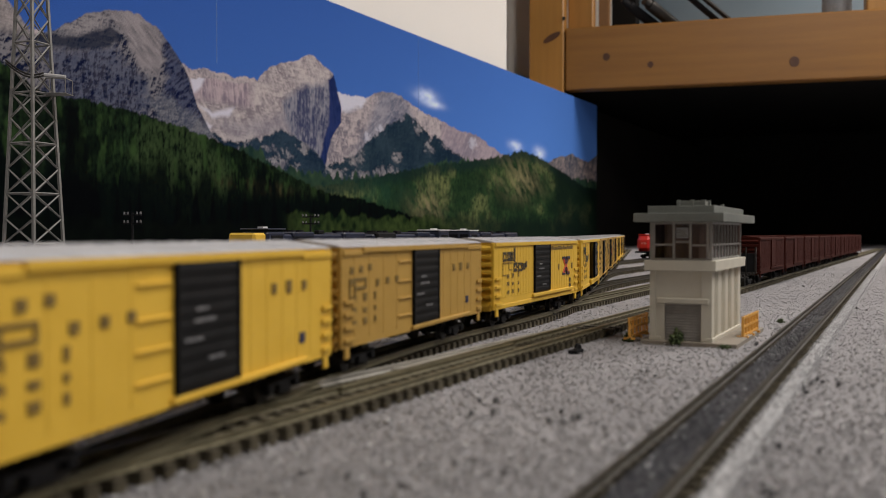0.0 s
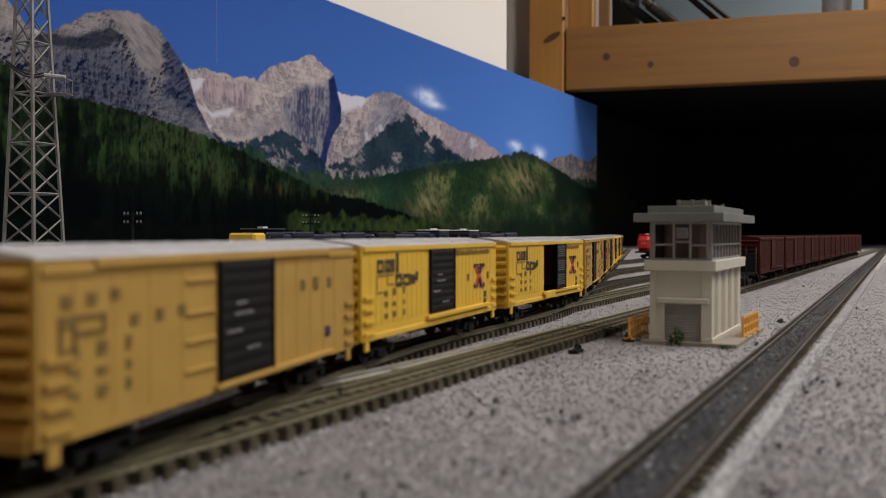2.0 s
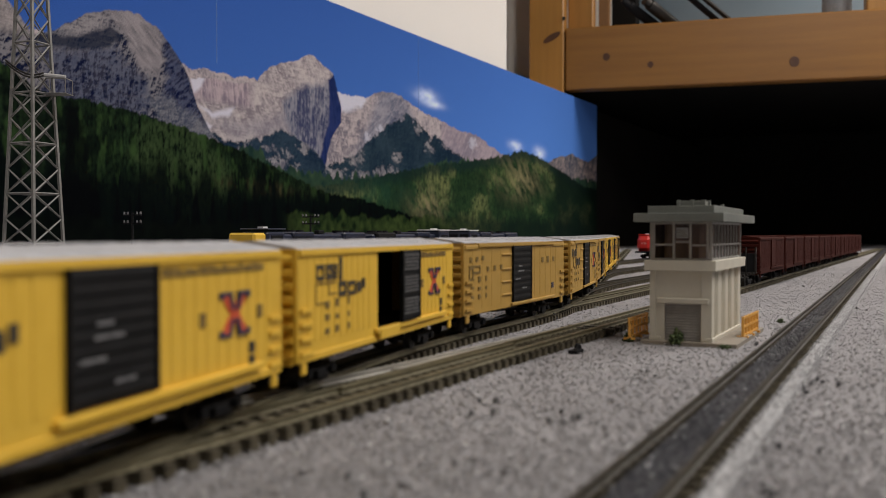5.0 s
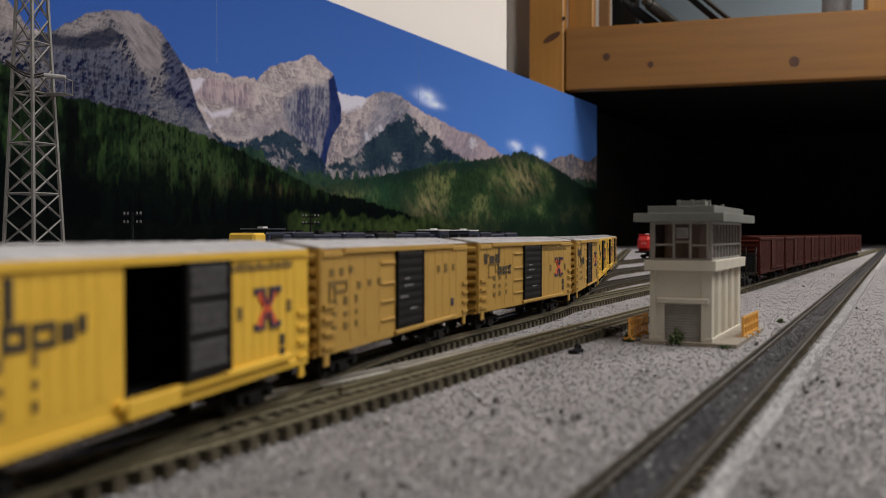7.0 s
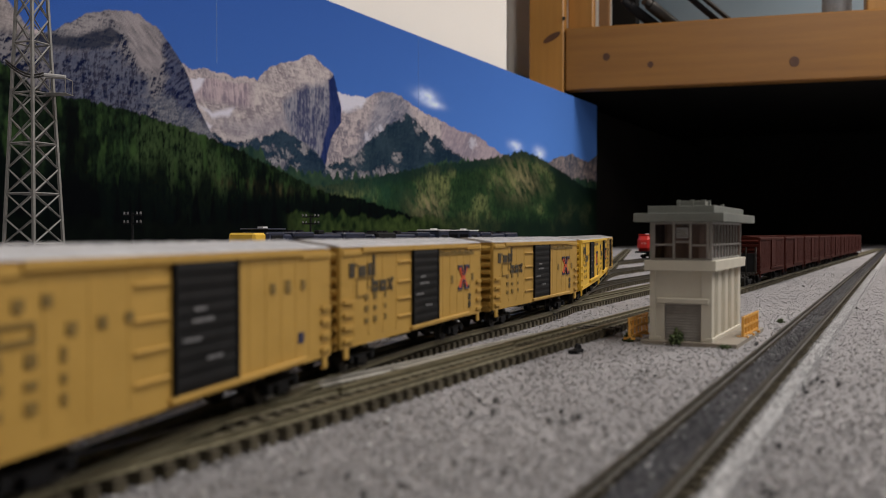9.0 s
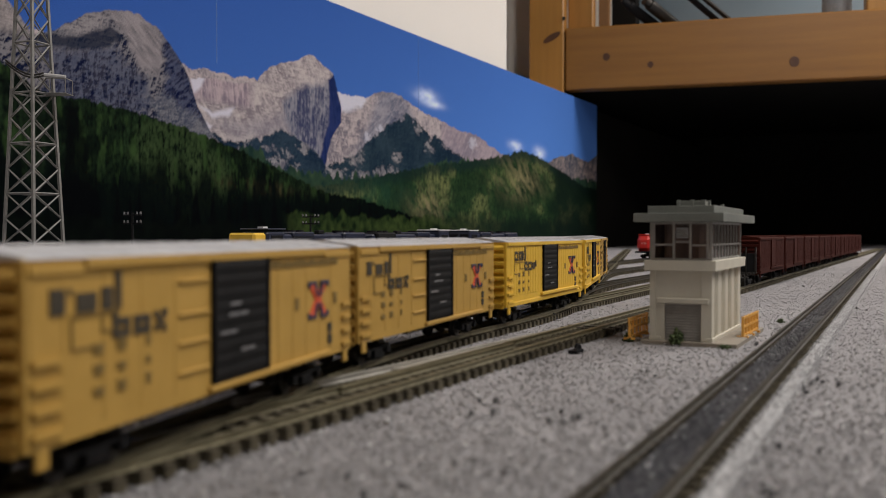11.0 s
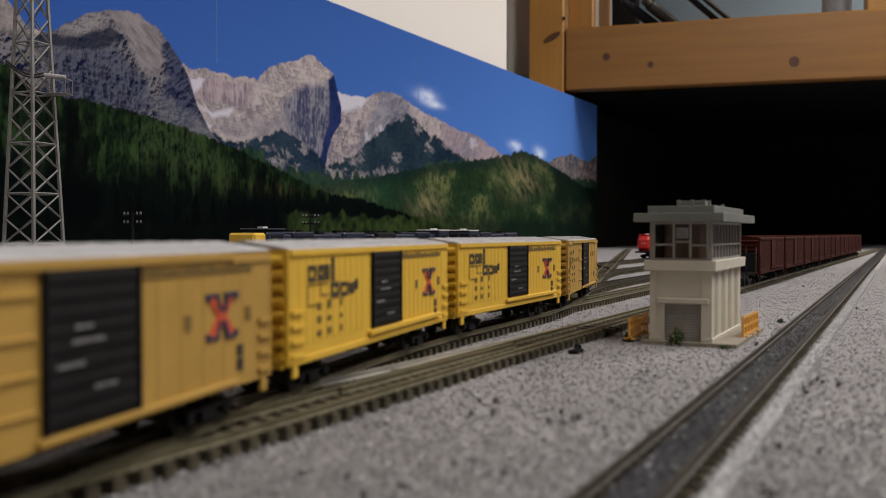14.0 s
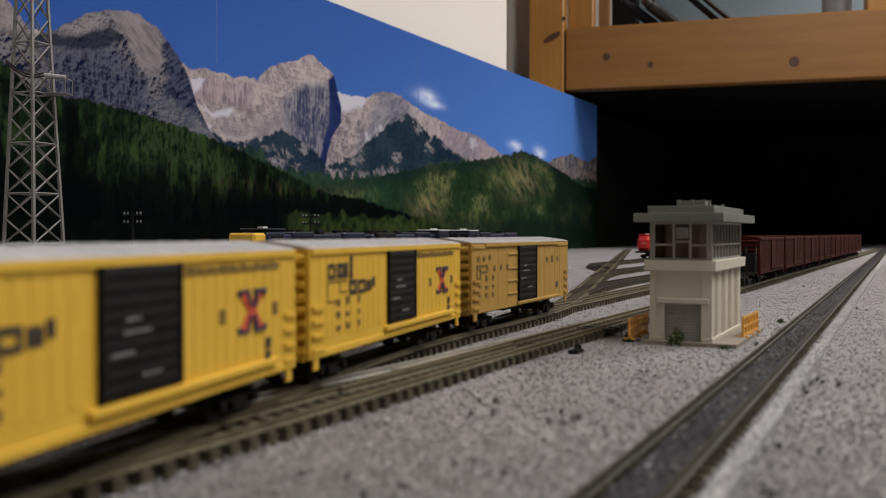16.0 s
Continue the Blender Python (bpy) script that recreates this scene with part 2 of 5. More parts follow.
    c = blend(c, rock(23, (0.30, 0.27, 0.27), (0.07, 0.08, 0.12), 46, 16, -0.8, 0.9), region([(-0.775, 0.236), (-0.735, 0.25), (-0.69, 0.235), (-0.66, 0.205), (-0.74, 0.19), (-0.80, 0.15), (-0.84, 0.14), (-0.80, 0.19)], 0.02) * 0.8)
    c = blend(c, rock(24, (0.42, 0.31, 0.29), (0.20, 0.16, 0.18), 40, 12, -0.6, 0.7), (W > -0.58) * 0.8)
    c = blend(c, col(0.66, 0.60, 0.585), region([(-0.877, 0.23), (-0.839, 0.228), (-0.796, 0.232), (-0.818, 0.214), (-0.843, 0.203), (-0.868, 0.20)], 0.006) * 0.9)
    c = blend(c, col(0.62, 0.56, 0.55), blobs(((-0.80, 0.170, 0.010, 0.006), (-0.77, 0.185, 0.008, 0.006), (-0.46, 0.192, 0.012, 0.010)), 29) * 0.6)
    wood = region([(-0.85, 0.14), (-0.818, 0.155), (-0.784, 0.172), (-0.74, 0.198), (-0.698, 0.214), (-0.65, 0.211), (-0.61, 0.192), (-0.561, 0.178), (-0.50, 0.166), (-0.50, 0.09), (-0.95, 0.08), (-0.93, 0.115)], 0.004, 0.030)
    c = blend(c, rock(26, (0.030, 0.050, 0.060), (0.007, 0.018, 0.030), 60, 60, 0.2, 0.6), wood)
    c = blend(c, rock(28, (0.44, 0.37, 0.31), (0.20, 0.17, 0.17), 60, 60), blobs(((-0.885, 0.116, 0.026, 0.006), (-0.82, 0.113, 0.026, 0.006), (-0.75, 0.122, 0.026, 0.009), (-0.72, 0.148, 0.010, 0.007), (-0.655, 0.198, 0.010, 0.006), (-0.83, 0.142, 0.016, 0.010), (-0.62, 0.172, 0.012, 0.008)), 27) * 0.7)
    out = over(edge(top), c)
    # main peak: smooth pink rock, a streaked shaded face and a blue cliff
    top = ridge_line(((-1.2, 0.198), (-1.157, 0.203), (-1.117, 0.207), (-1.069, 0.21), (-1.044, 0.216), (-1.02, 0.237), (-0.996, 0.246), (-0.967, 0.254), (-0.943, 0.264), (-0.93, 0.266), (-0.906, 0.254), (-0.887, 0.249),
                      (-0.879, 0.235), (-0.874, 0.217), (-0.862, 0.195), (-0.87, 0.15), (-0.868, 0.05)), W, 0.006, 31)
    c = rock(32, (0.53, 0.43, 0.36), (0.22, 0.175, 0.17), 30, 34, 1.1, 1.0)
    c = blend(c, rock(33, (0.48, 0.35, 0.32), (0.19, 0.14, 0.16), 46, 9, 0.2, 1.0), np.clip((-1.045 - W) / 0.02, 0, 1) * np.clip((Z - 0.178) / 0.008, 0, 1) * 0.85)
    c = blend(c, rock(35, (0.36, 0.31, 0.29), (0.20, 0.165, 0.175), 60, 60, 0.8, 0.8), region([(-1.13, 0.16), (-1.06, 0.165), (-1.0, 0.185), (-0.97, 0.18), (-0.99, 0.16), (-1.08, 0.142)], 0.012) * 0.6)
    c = blend(c, rock(36, (0.25, 0.23, 0.235), (0.025, 0.035, 0.085), 80, 12, 0.1, 1.3), region([(-1.0, 0.198), (-0.95, 0.222), (-0.895, 0.236), (-0.885, 0.18), (-0.905, 0.12), (-0.944, 0.125), (-0.985, 0.165)], 0.010, 0.014) * 0.92)
    c = blend(c, rock(37, (0.024, 0.036, 0.110), (0.010, 0.020, 0.075), 60, 9), region([(-0.898, 0.238), (-0.884, 0.250), (-0.872, 0.226), (-0.855, 0.192), (-0.891, 0.163), (-0.908, 0.121), (-0.919, 0.131), (-0.897, 0.183)], 0.004, 0.006))
    wood = region([(-1.13, 0.150), (-1.098, 0.139), (-1.072, 0.141), (-1.037, 0.146), (-1.012, 0.160), (-0.993, 0.163), (-0.973, 0.156), (-0.944, 0.150), (-0.917, 0.131), (-0.90, 0.119), (-0.90, 0.06), (-1.13, 0.06)], 0.003, 0.018)
    c = blend(c, rock(38, (0.030, 0.050, 0.066), (0.006, 0.016, 0.032), 70, 70, 0.2, 0.6), wood)
    c = blend(c, rock(39, (0.42, 0.36, 0.31), (0.16, 0.14, 0.15), 70, 70), blobs(((-1.066, 0.128, 0.010, 0.010), (-1.022, 0.136, 0.008, 0.005), (-1.003, 0.123, 0.018, 0.011), (-0.975, 0.116, 0.016, 0.006), (-0.952, 0.143, 0.011, 0.006), (-1.045, 0.125, 0.004, 0.004)), 34) * 0.75)
    for snow in ([(-1.156, 0.209), (-1.132, 0.206), (-1.137, 0.195), (-1.151, 0.186)], [(-1.143, 0.175), (-1.122, 0.169), (-1.084, 0.179), (-1.092, 0.169), (-1.122, 0.163)], [(-1.146, 0.163), (-1.122, 0.153), (-1.126, 0.148), (-1.148, 0.157)]):
        c = blend(c, col(0.66, 0.59, 0.58), region(snow, 0.004, 0.005) * 0.9)
    right = np.interp(Z, (0.05, 0.121, 0.163, 0.192, 0.224, 0.246, 0.266), (-0.96, -0.906, -0.889, -0.861, -0.877, -0.882, -0.88)) + 0.008 * (fractal(Z * 70, Z * 0, 39) - 0.5)
    out = over(np.clip(edge(top), 0, 1) * np.clip((right - W) / 0.0015, 0, 1), c)
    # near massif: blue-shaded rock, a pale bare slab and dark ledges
    top = ridge_line(((-1.9, 0.24), (-1.45, 0.255), (-1.39, 0.246), (-1.37, 0.232), (-1.35, 0.212), (-1.329, 0.219), (-1.307, 0.233), (-1.284, 0.248), (-1.267, 0.252),
                      (-1.25, 0.255), (-1.228, 0.257), (-1.205, 0.250), (-1.185, 0.236), (-1.169, 0.218), (-1.157, 0.202), (-1.144, 0.173), (-1.125, 0.149), (-1.099, 0.131)), W, 0.007, 41)
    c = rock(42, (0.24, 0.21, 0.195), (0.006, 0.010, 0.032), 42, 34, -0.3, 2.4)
    c = blend(c, rock(43, (0.105, 0.108, 0.14), (0.002, 0.006, 0.030), 44, 30, 0.2, 2.4), region([(-1.34, 0.204), (-1.26, 0.214), (-1.224, 0.196), (-1.212, 0.169), (-1.23, 0.150), (-1.307, 0.150), (-1.34, 0.155)], 0.012, 0.02) * 0.85)
    c = blend(c, rock(46, (0.075, 0.082, 0.125), (0.002, 0.006, 0.036), 44, 20, -0.9, 2.2), region([(-1.192, 0.245), (-1.169, 0.225), (-1.144, 0.178), (-1.115, 0.146), (-1.161, 0.152), (-1.190, 0.175), (-1.194, 0.219)], 0.010, 0.016) * 0.9)
    c = blend(c, rock(44, (0.38, 0.315, 0.28), (0.19, 0.16, 0.15), 50, 14, 1.4, 0.9), region([(-1.268, 0.256), (-1.212, 0.262), (-1.193, 0.236), (-1.203, 0.196), (-1.227, 0.203), (-1.248, 0.231)], 0.006, 0.012) * 0.92)
    c = blend(c, rock(47, (0.38, 0.32, 0.28), (0.07, 0.065, 0.08), 30, 90, 0.0, 1.4), region([(-1.335, 0.222), (-1.30, 0.243), (-1.265, 0.246), (-1.255, 0.222), (-1.265, 0.214), (-1.30, 0.223)], 0.008, 0.014) * 0.8)
    c = blend(c, col(0.010, 0.016, 0.034), region([(-1.35, 0.214), (-1.294, 0.221), (-1.262, 0.236), (-1.25, 0.226), (-1.265, 0.214), (-1.294, 0.208), (-1.35, 0.204)], 0.004, 0.010) * 0.85)
    c = blend(c, rock(48, (0.42, 0.345, 0.29), (0.22, 0.18, 0.16), 40, 40), np.clip((-1.352 - W) / 0.004, 0, 1) * np.clip((Z - 0.205) / 0.008, 0, 1))
    c = blend(c, rock(49, (0.26, 0.24, 0.225), (0.06, 0.07, 0.10), 70, 60), region([(-1.22, 0.172), (-1.19, 0.18), (-1.12, 0.150), (-1.12, 0.13), (-1.2, 0.15)], 0.008, 0.02) * 0.7)
    out = over(edge(top) * (W < -1.095), c * 0.86)
    # brown ridge running on behind the hill
    top = ridge_line(((-0.16, 0.160), (-0.10, 0.182), (-0.051, 0.199), (0.037, 0.213), (0.153, 0.205), (0.245, 0.23), (0.35, 0.229), (0.9, 0.24), (2.0, 0.22)), W, 0.012, 55, 40)
    out = over(edge(top) * (W > -0.17), rock(56, (0.36, 0.26, 0.20), (0.07, 0.07, 0.08), 30, 14, 0.3, 0.8))
    # wooded foot of the peaks
    top = ridge_line(((-1.12, 0.13), (-1.07, 0.136), (-0.996, 0.12), (-0.9, 0.112), (-0.818, 0.117), (-0.725, 0.118), (-0.62, 0.146), (-0.477, 0.16), (-0.35, 0.16)), W, 0.03, 51, 90)
    c = blend(col(0.012, 0.03, 0.022), col(0.05, 0.085, 0.035), fractal(W * 90, Z * 60, 52) * 1.6 - 0.4)
    out = over(edge(top) * (W > -1.12), c)

    def conifers(seed, light, dark, bright):
        """Rows of pointed trees: each tree a lit tip over its own dark foot."""
        total = np.zeros(W.shape)
        for k, (wide, tall) in enumerate(((0.0085, 0.020), (0.006, 0.014), (0.0045, 0.010))):
            q = W / wide + 3.7 * lattice_noise(W * 9, Z * 0, seed + k)
            i = np.floor(q)
            lift = lattice_noise(i * 7.3 + 0.5, i * 0 + k, seed + 20 + k)
            h = (Z / tall + lift * 3) % 1.0
            body = np.clip((1 - h) * 0.62 - np.abs(q - i - 0.5), 0, 1) * 3.5
            total = np.maximum(total, np.clip(body, 0, 1) * (0.35 + 0.65 * h) * (0.5 + lattice_noise(i * 3.1, Z / tall, seed + 40 + k)))
        total = total * 0.6 + 1.3 * (fractal(W * 300, Z * 160, seed, 3, 0.7) - 0.36)
        patch = fractal(W * 14, Z * 22, seed + 5, 4)
        tone = blend(col(*dark), col(*light), np.clip(total, 0, 1) * np.clip(0.3 + (patch - 0.3) * 2.5, 0.15, 1.3))
        return blend(tone, col(*bright), np.clip((patch - 0.54) * 6, 0, 1) * np.clip(total, 0, 1))

    # sunlit right-hand hill
    top = ridge_line(((-0.95, 0.09), (-0.926, 0.096), (-0.818, 0.11), (-0.725, 0.126), (-0.601, 0.146), (-0.436, 0.166), (-0.323, 0.182), (-0.244, 0.197), (-0.17, 0.194), (-0.081, 0.181), (0.005, 0.166), (0.114, 0.145), (0.5, 0.13), (2.0, 0.15)), W, 0.010, 61, 150)
    c = conifers(62, (0.05, 0.095, 0.028), (0.006, 0.016, 0.008), (0.20, 0.19, 0.065))
    c = blend(c, col(0.006, 0.012, 0.008), np.clip((0.075 - Z + 0.04 * (fractal(W * 80, Z * 5, 66) - 0.5)) / 0.03, 0, 0.75))
    c = blend(c, col(0.008, 0.020, 0.016), np.clip((Z - top + 0.022) / 0.016, 0, 0.75))
    c = blend(c, col(0.006, 0.012, 0.008), np.clip((W + 0.10) / 0.08, 0, 0.8))
    c = blend(c, col(0.020, 0.060, 0.030), np.exp(-((W + 0.76) / 0.09) ** 2 - ((Z - 0.095) / 0.02) ** 2) * 0.6 * fractal(W * 110, Z * 50, 69) * 1.6)
    glow = np.exp(-((W + 0.25) / 0.10) ** 2 - ((Z - 0.14) / 0.035) ** 2) + np.exp(-((W + 0.62) / 0.05) ** 2 - ((Z - 0.08) / 0.025) ** 2)
    c = blend(c, col(0.24, 0.19, 0.085), glow * np.clip(fractal(W * 70 + Z * 60, Z * 60, 67, 4, 0.7) * 3.2 - 1.1, 0, 1) * 0.85)
    out = over(edge(top) * (W > -0.95), c)
    # dark left-hand forest slope
    top = ridge_line(((-1.7, 0.25), (-1.45, 0.21), (-1.383, 0.184), (-1.35, 0.166), (-1.329, 0.162), (-1.308, 0.161), (-1.275, 0.161), (-1.225, 0.155), (-1.17, 0.15), (-1.122, 0.14),
                      (-1.07, 0.13), (-0.974, 0.106), (-0.9, 0.088), (-0.818, 0.083), (-0.725, 0.069), (-0.6, 0.05), (-0.4, 0.02)), W, 0.008, 71, 190)
    c = conifers(72, (0.030, 0.058, 0.020), (0.0015, 0.004, 0.003), (0.055, 0.08, 0.026))
    c = blend(c, col(0.24, 0.19, 0.07), np.exp(-((W + 1.04) / 0.05) ** 2 - ((Z - 0.088 - (W + 1.04) * -0.05) / 0.007) ** 2) * np.clip(fractal(W * 200, Z * 80, 75) * 3 - 1.1, 0, 1))
    c = blend(c, col(0.0012, 0.003, 0.003), np.clip((0.115 - Z + 0.07 * (fractal(W * 60, Z * 8, 76) - 0.5)) / 0.03, 0, 0.93))
    c = blend(c, col(0.045, 0.085, 0.022), np.clip(fractal(W * 90, Z * 34, 77, 4, 0.65) * 5 - 2.9, 0, 1) * np.clip((Z - 0.07) / 0.03, 0, 1) * 0.8)
    for wide, low_h, span, seed in ((0.027, 0.055, 0.055, 78), (0.016, 0.045, 0.040, 79)):
        q = W / wide
        i = np.floor(q)
        tall = low_h + span * lattice_noise(i * 5.7 + 0.3, i * 0, seed)
        jag = 0.16 * (fractal(W * 160, Z * 260, seed, 3, 0.7) - 0.5)
        tree = np.clip(((tall - Z) / tall * 0.62 + jag - np.abs(q - i - 0.5)) * 9, 0, 1)
        c = blend(c, col(0.0010, 0.0016, 0.0022), tree * 0.9)
    c = blend(c, col(0.0010, 0.0016, 0.0022), region([(-1.33, -0.02), (-1.315, 0.155), (-1.305, 0.158), (-1.285, 0.10), (-1.27, -0.02)], 0.006, 0.012) * 0.85)
    c = c * 0.8
    out = over(edge(top) * (W < -0.4), c)
    # pale bushes along the meadow's edge
    b = np.clip((0.052 + 0.02 * fractal(W * 60, W * 0, 81) - Z) / 0.004, 0, 1) * np.clip((W + 1.0) / 0.04, 0, 1) * np.clip((-0.45 - W) / 0.2, 0, 1)
    c = blend(col(0.006, 0.014, 0.005), col(0.045, 0.066, 0.016), fractal(W * 110, Z * 90, 82) * 2.2 - 0.6)
    out = blend(out, c, b * 0.9)
    b = np.clip((0.040 + 0.02 * fractal(W * 60, W * 0, 83) - Z) / 0.004, 0, 1)
    return blend(out, blend(col(0.0012, 0.0022, 0.0018), col(0.003, 0.005, 0.003), fractal(W * 110, Z * 90, 84) * 2 - 0.6), b * np.clip((-1.0 - W) / 0.05, 0, 1) * 0.8)


def mural():
    ob = mural_sheet(np.concatenate([np.linspace(-1.9, -1.42, 60), np.linspace(-1.418, 0.0, 1300), np.linspace(0.002, 0.22, 70)]), 270)
    tagged(ob, "printed mountain and forest photo mural on the wall", "mural", kind="structure")
    for w in (-1.114, -0.656):
        part("mural_seam", boxes((w, w + 0.0009, -0.0003, 0.004, 0.225, 0.3434)), SEAM, ob, "pale overlapping sheet edge")


def mural_sheet(ws, nz):
    nw = len(ws)
    zs = np.linspace(-0.01, 0.3434, nz)
    W, Z = np.meshgrid(ws, zs)
    c = np.clip(mural_colours(W, Z) * np.array((0.895, 0.985, 1.20)), 0, 0.85)
    verts = np.zeros((nw * nz, 3))
    verts[:, 0], verts[:, 2] = W.ravel(), Z.ravel()
    idx = np.arange(nw * nz).reshape(nz, nw)
    quads = np.stack([idx[:-1, :-1], idx[:-1, 1:], idx[1:, 1:], idx[1:, :-1]], -1).reshape(-1, 4)
    me = bpy.data.meshes.new("backdrop")
    me.vertices.add(len(verts))
    me.vertices.foreach_set("co", verts.ravel())
    me.loops.add(quads.size)
    me.loops.foreach_set("vertex_index", quads.ravel())
    me.polygons.add(len(quads))
    me.polygons.foreach_set("loop_start", np.arange(0, quads.size, 4))
    me.update(calc_edges=True)
    att = me.color_attributes.new("print", "FLOAT_COLOR", "POINT")
    att.data.foreach_set("color", np.concatenate([c.reshape(-1, 3), np.ones((nw * nz, 1))], 1).ravel())
    m = bpy.data.materials.new("printed_mural")
    m.use_nodes = True
    nt = m.node_tree
    b = nt.nodes["Principled BSDF"]
    b.inputs["Roughness"].default_value, b.inputs["Specular IOR Level"].default_value = 0.6, 0.02
    a = nt.nodes.new("ShaderNodeAttribute")
    a.attribute_name = "print"
    nz_ = nt.nodes.new("ShaderNodeTexNoise")
    nz_.inputs["Scale"].default_value = 900
    tc = nt.nodes.new("ShaderNodeTexCoord")
    nt.links.new(tc.outputs["Object"], nz_.inputs["Vector"])
    mr = nt.nodes.new("ShaderNodeMapRange")
    mr.inputs[3].default_value, mr.inputs[4].default_value = 0.75, 1.25
    nt.links.new(nz_.outputs[0], mr.inputs[0])
    hs = nt.nodes.new("ShaderNodeHueSaturation")
    nt.links.new(mr.outputs[0], hs.inputs["Value"])
    nt.links.new(a.outputs["Color"], hs.inputs["Color"])
    nt.links.new(hs.outputs[0], b.inputs["Base Color"])
    me.materials.append(m)
    ob = new("backdrop", me)
    ob.matrix_world = pose(*MURAL_AT, 0, 0, 0, 62.0)
    return ob


SEAM = surface("sheet_edge", (0.062, 0.15, 0.40), (0.08, 0.18, 0.45), 50, 0.4, 0.0)


# ---- ground and tracks ----
def ground():
    n = 90
    xs, ys = np.linspace(-2.4, 4.3, n), np.linspace(-2.0, 5.3, n)
    verts = [(x, y, -0.0004 + 0.0008 * (noise.noise(Vector((x * 6, y * 6, 0))))) for y in ys for x in xs]
    faces = [(j * n + i, j * n + i + 1, (j + 1) * n + i + 1, (j + 1) * n + i) for j in range(n - 1) for i in range(n - 1)]
    ob = new("ground", raw_mesh("ground", verts, faces, BALLAST))
    tagged(ob, "grey granite ballast spread over the layout table", "ballast", kind="structure")
    t = part("table", boxes((-2.4, 4.3, -2.0, 5.3, -0.03, -0.006)), SHADEBOARD)
    tagged(t, "board of the layout table under the ballast", "table", kind="structure")


def scatter(name, x, y, z, size, material, label, rng):
    """Many small flattened grains in one mesh."""
    n = len(x)
    base = np.array([(1, 0, 0), (-1, 0, 0), (0, 1, 0), (0, -1, 0), (0, 0, 0.55), (0, 0, -0.55)])
    tris = np.array([(0, 2, 4), (2, 1, 4), (1, 3, 4), (3, 0, 4), (2, 0, 5), (1, 2, 5), (3, 1, 5), (0, 3, 5)])
    ang = rng.rand(n) * 6.28
    p = base[None] * (0.65 + 0.7 * rng.rand(n, 6, 1))
    ca, sa = np.cos(ang)[:, None], np.sin(ang)[:, None]
    q = np.stack([p[..., 0] * ca - p[..., 1] * sa, p[..., 0] * sa + p[..., 1] * ca, p[..., 2] + 0.35 * p[..., 0]], -1) * size[:, None, None]
    q += np.stack([x, y, z + size * 0.25], -1)[:, None, :]
    idx = (np.arange(n)[:, None, None] * 6 + tris[None]).reshape(-1)
    me = bpy.data.meshes.new(name)
    me.vertices.add(n * 6)
    me.vertices.foreach_set("co", q.ravel())
    me.loops.add(len(idx))
    me.loops.foreach_set("vertex_index", idx)
    me.polygons.add(len(idx) // 3)
    me.polygons.foreach_set("loop_start", np.arange(0, len(idx), 3))
    me.update(calc_edges=True)
    me.materials.append(material)
    tagged(new(name, me), label, "ballast", kind="stuff")


def stones():
    """Loose ballast grains: real grains where the lens comes near."""
    rng = np.random.RandomState(4)
    count = 120000
    y = 0.085 + 0.85 * rng.rand(count * 2) ** 1.7
    x = (rng.rand(count * 2) * 1.16 - 0.45) * y * 1.12
    r = x * math.cos(H) - y * math.sin(H)
    keep = (np.abs(x * math.cos(HF) - y * math.sin(HF) - F_R) > 0.0062) & (np.abs(r + 0.0303) > 0.0060)
    keep &= np.abs(x - np.interp(y, PY, PX)) > 0.0072
    fl = Vector(TOWER_AT)
    lx = r - (fl.x * math.cos(H) - fl.y * math.sin(H))
    ly = x * math.sin(H) + y * math.cos(H) - (fl.x * math.sin(H) + fl.y * math.cos(H))
    keep &= ~((lx > -0.004) & (lx < 0.0268) & (ly > -0.0025) & (ly < 0.056))
    x, y = x[keep][:count], y[keep][:count]
    size = 0.00017 + 0.00032 * rng.rand(len(x)) ** 2
    size[rng.rand(len(x)) < 0.006] *= 2.0
    scatter("ballast_grains", x, y, 0.0001, size, GRAIN, "loose light and dark grey ballast grains", rng)
    # glossy dark grains between the rails of the running track, pale ones along its edge
    h = radians(26.9)
    for nm, n, r0, r1, z, mt, lab in (("fill_grains", 14000, -0.0034, 0.0034, 0.0015, GLINTGRAIN, "dark glossy gravel grains between the rails"),
                                      ("edge_grains", 12000, 0.0066, 0.0112, 0.0011, PALEGRAIN, "pale glued grains along the running track")):
        a, rr = 0.02 + 0.9 * rng.rand(n) ** 1.6, R_R + r0 + (r1 - r0) * rng.rand(n)
        scatter(nm, a * math.sin(h) + rr * math.cos(h), a * math.cos(h) - rr * math.sin(h), z, 0.00018 + 0.0003 * rng.rand(n) ** 2, mt, lab, rng)


def dark_grains():
    """A few larger, darker stones lying in loose clusters."""
    rng = random.Random(12)
    bm = bmesh.new()
    spots = [(rng.uniform(0.10, 0.75), rng.uniform(-0.30, 0.47)) for _ in range(46)]
    for y, k in spots:
        for _ in range(rng.choice((2, 3, 5, 9))):
            px, py = k * y + rng.gauss(0, 0.004), y + rng.gauss(0, 0.005)
            r = px * math.cos(H) - py * math.sin(H)
            if abs(px * math.cos(HF) - py * math.sin(HF) - F_R) < 0.008 or abs(r - R_R) < 0.008 or r < -0.108:
                continue
            s = rng.uniform(0.0004, 0.0009)
            m = Matrix.Translation((px, py, s * 0.4)) @ Euler((rng.random() * 6, rng.random() * 6, rng.random() * 6)).to_matrix().to_4x4() @ Matrix.Diagonal((s, s * rng.uniform(0.6, 1), s * 0.7, 1))
            bmesh.ops.create_icosphere(bm, subdivisions=1, radius=1.0, matrix=m)
    tagged(part("dark_stones", bm, DARKSTONE), "scattered charcoal-coloured stones in the ballast", "ballast", kind="stuff")


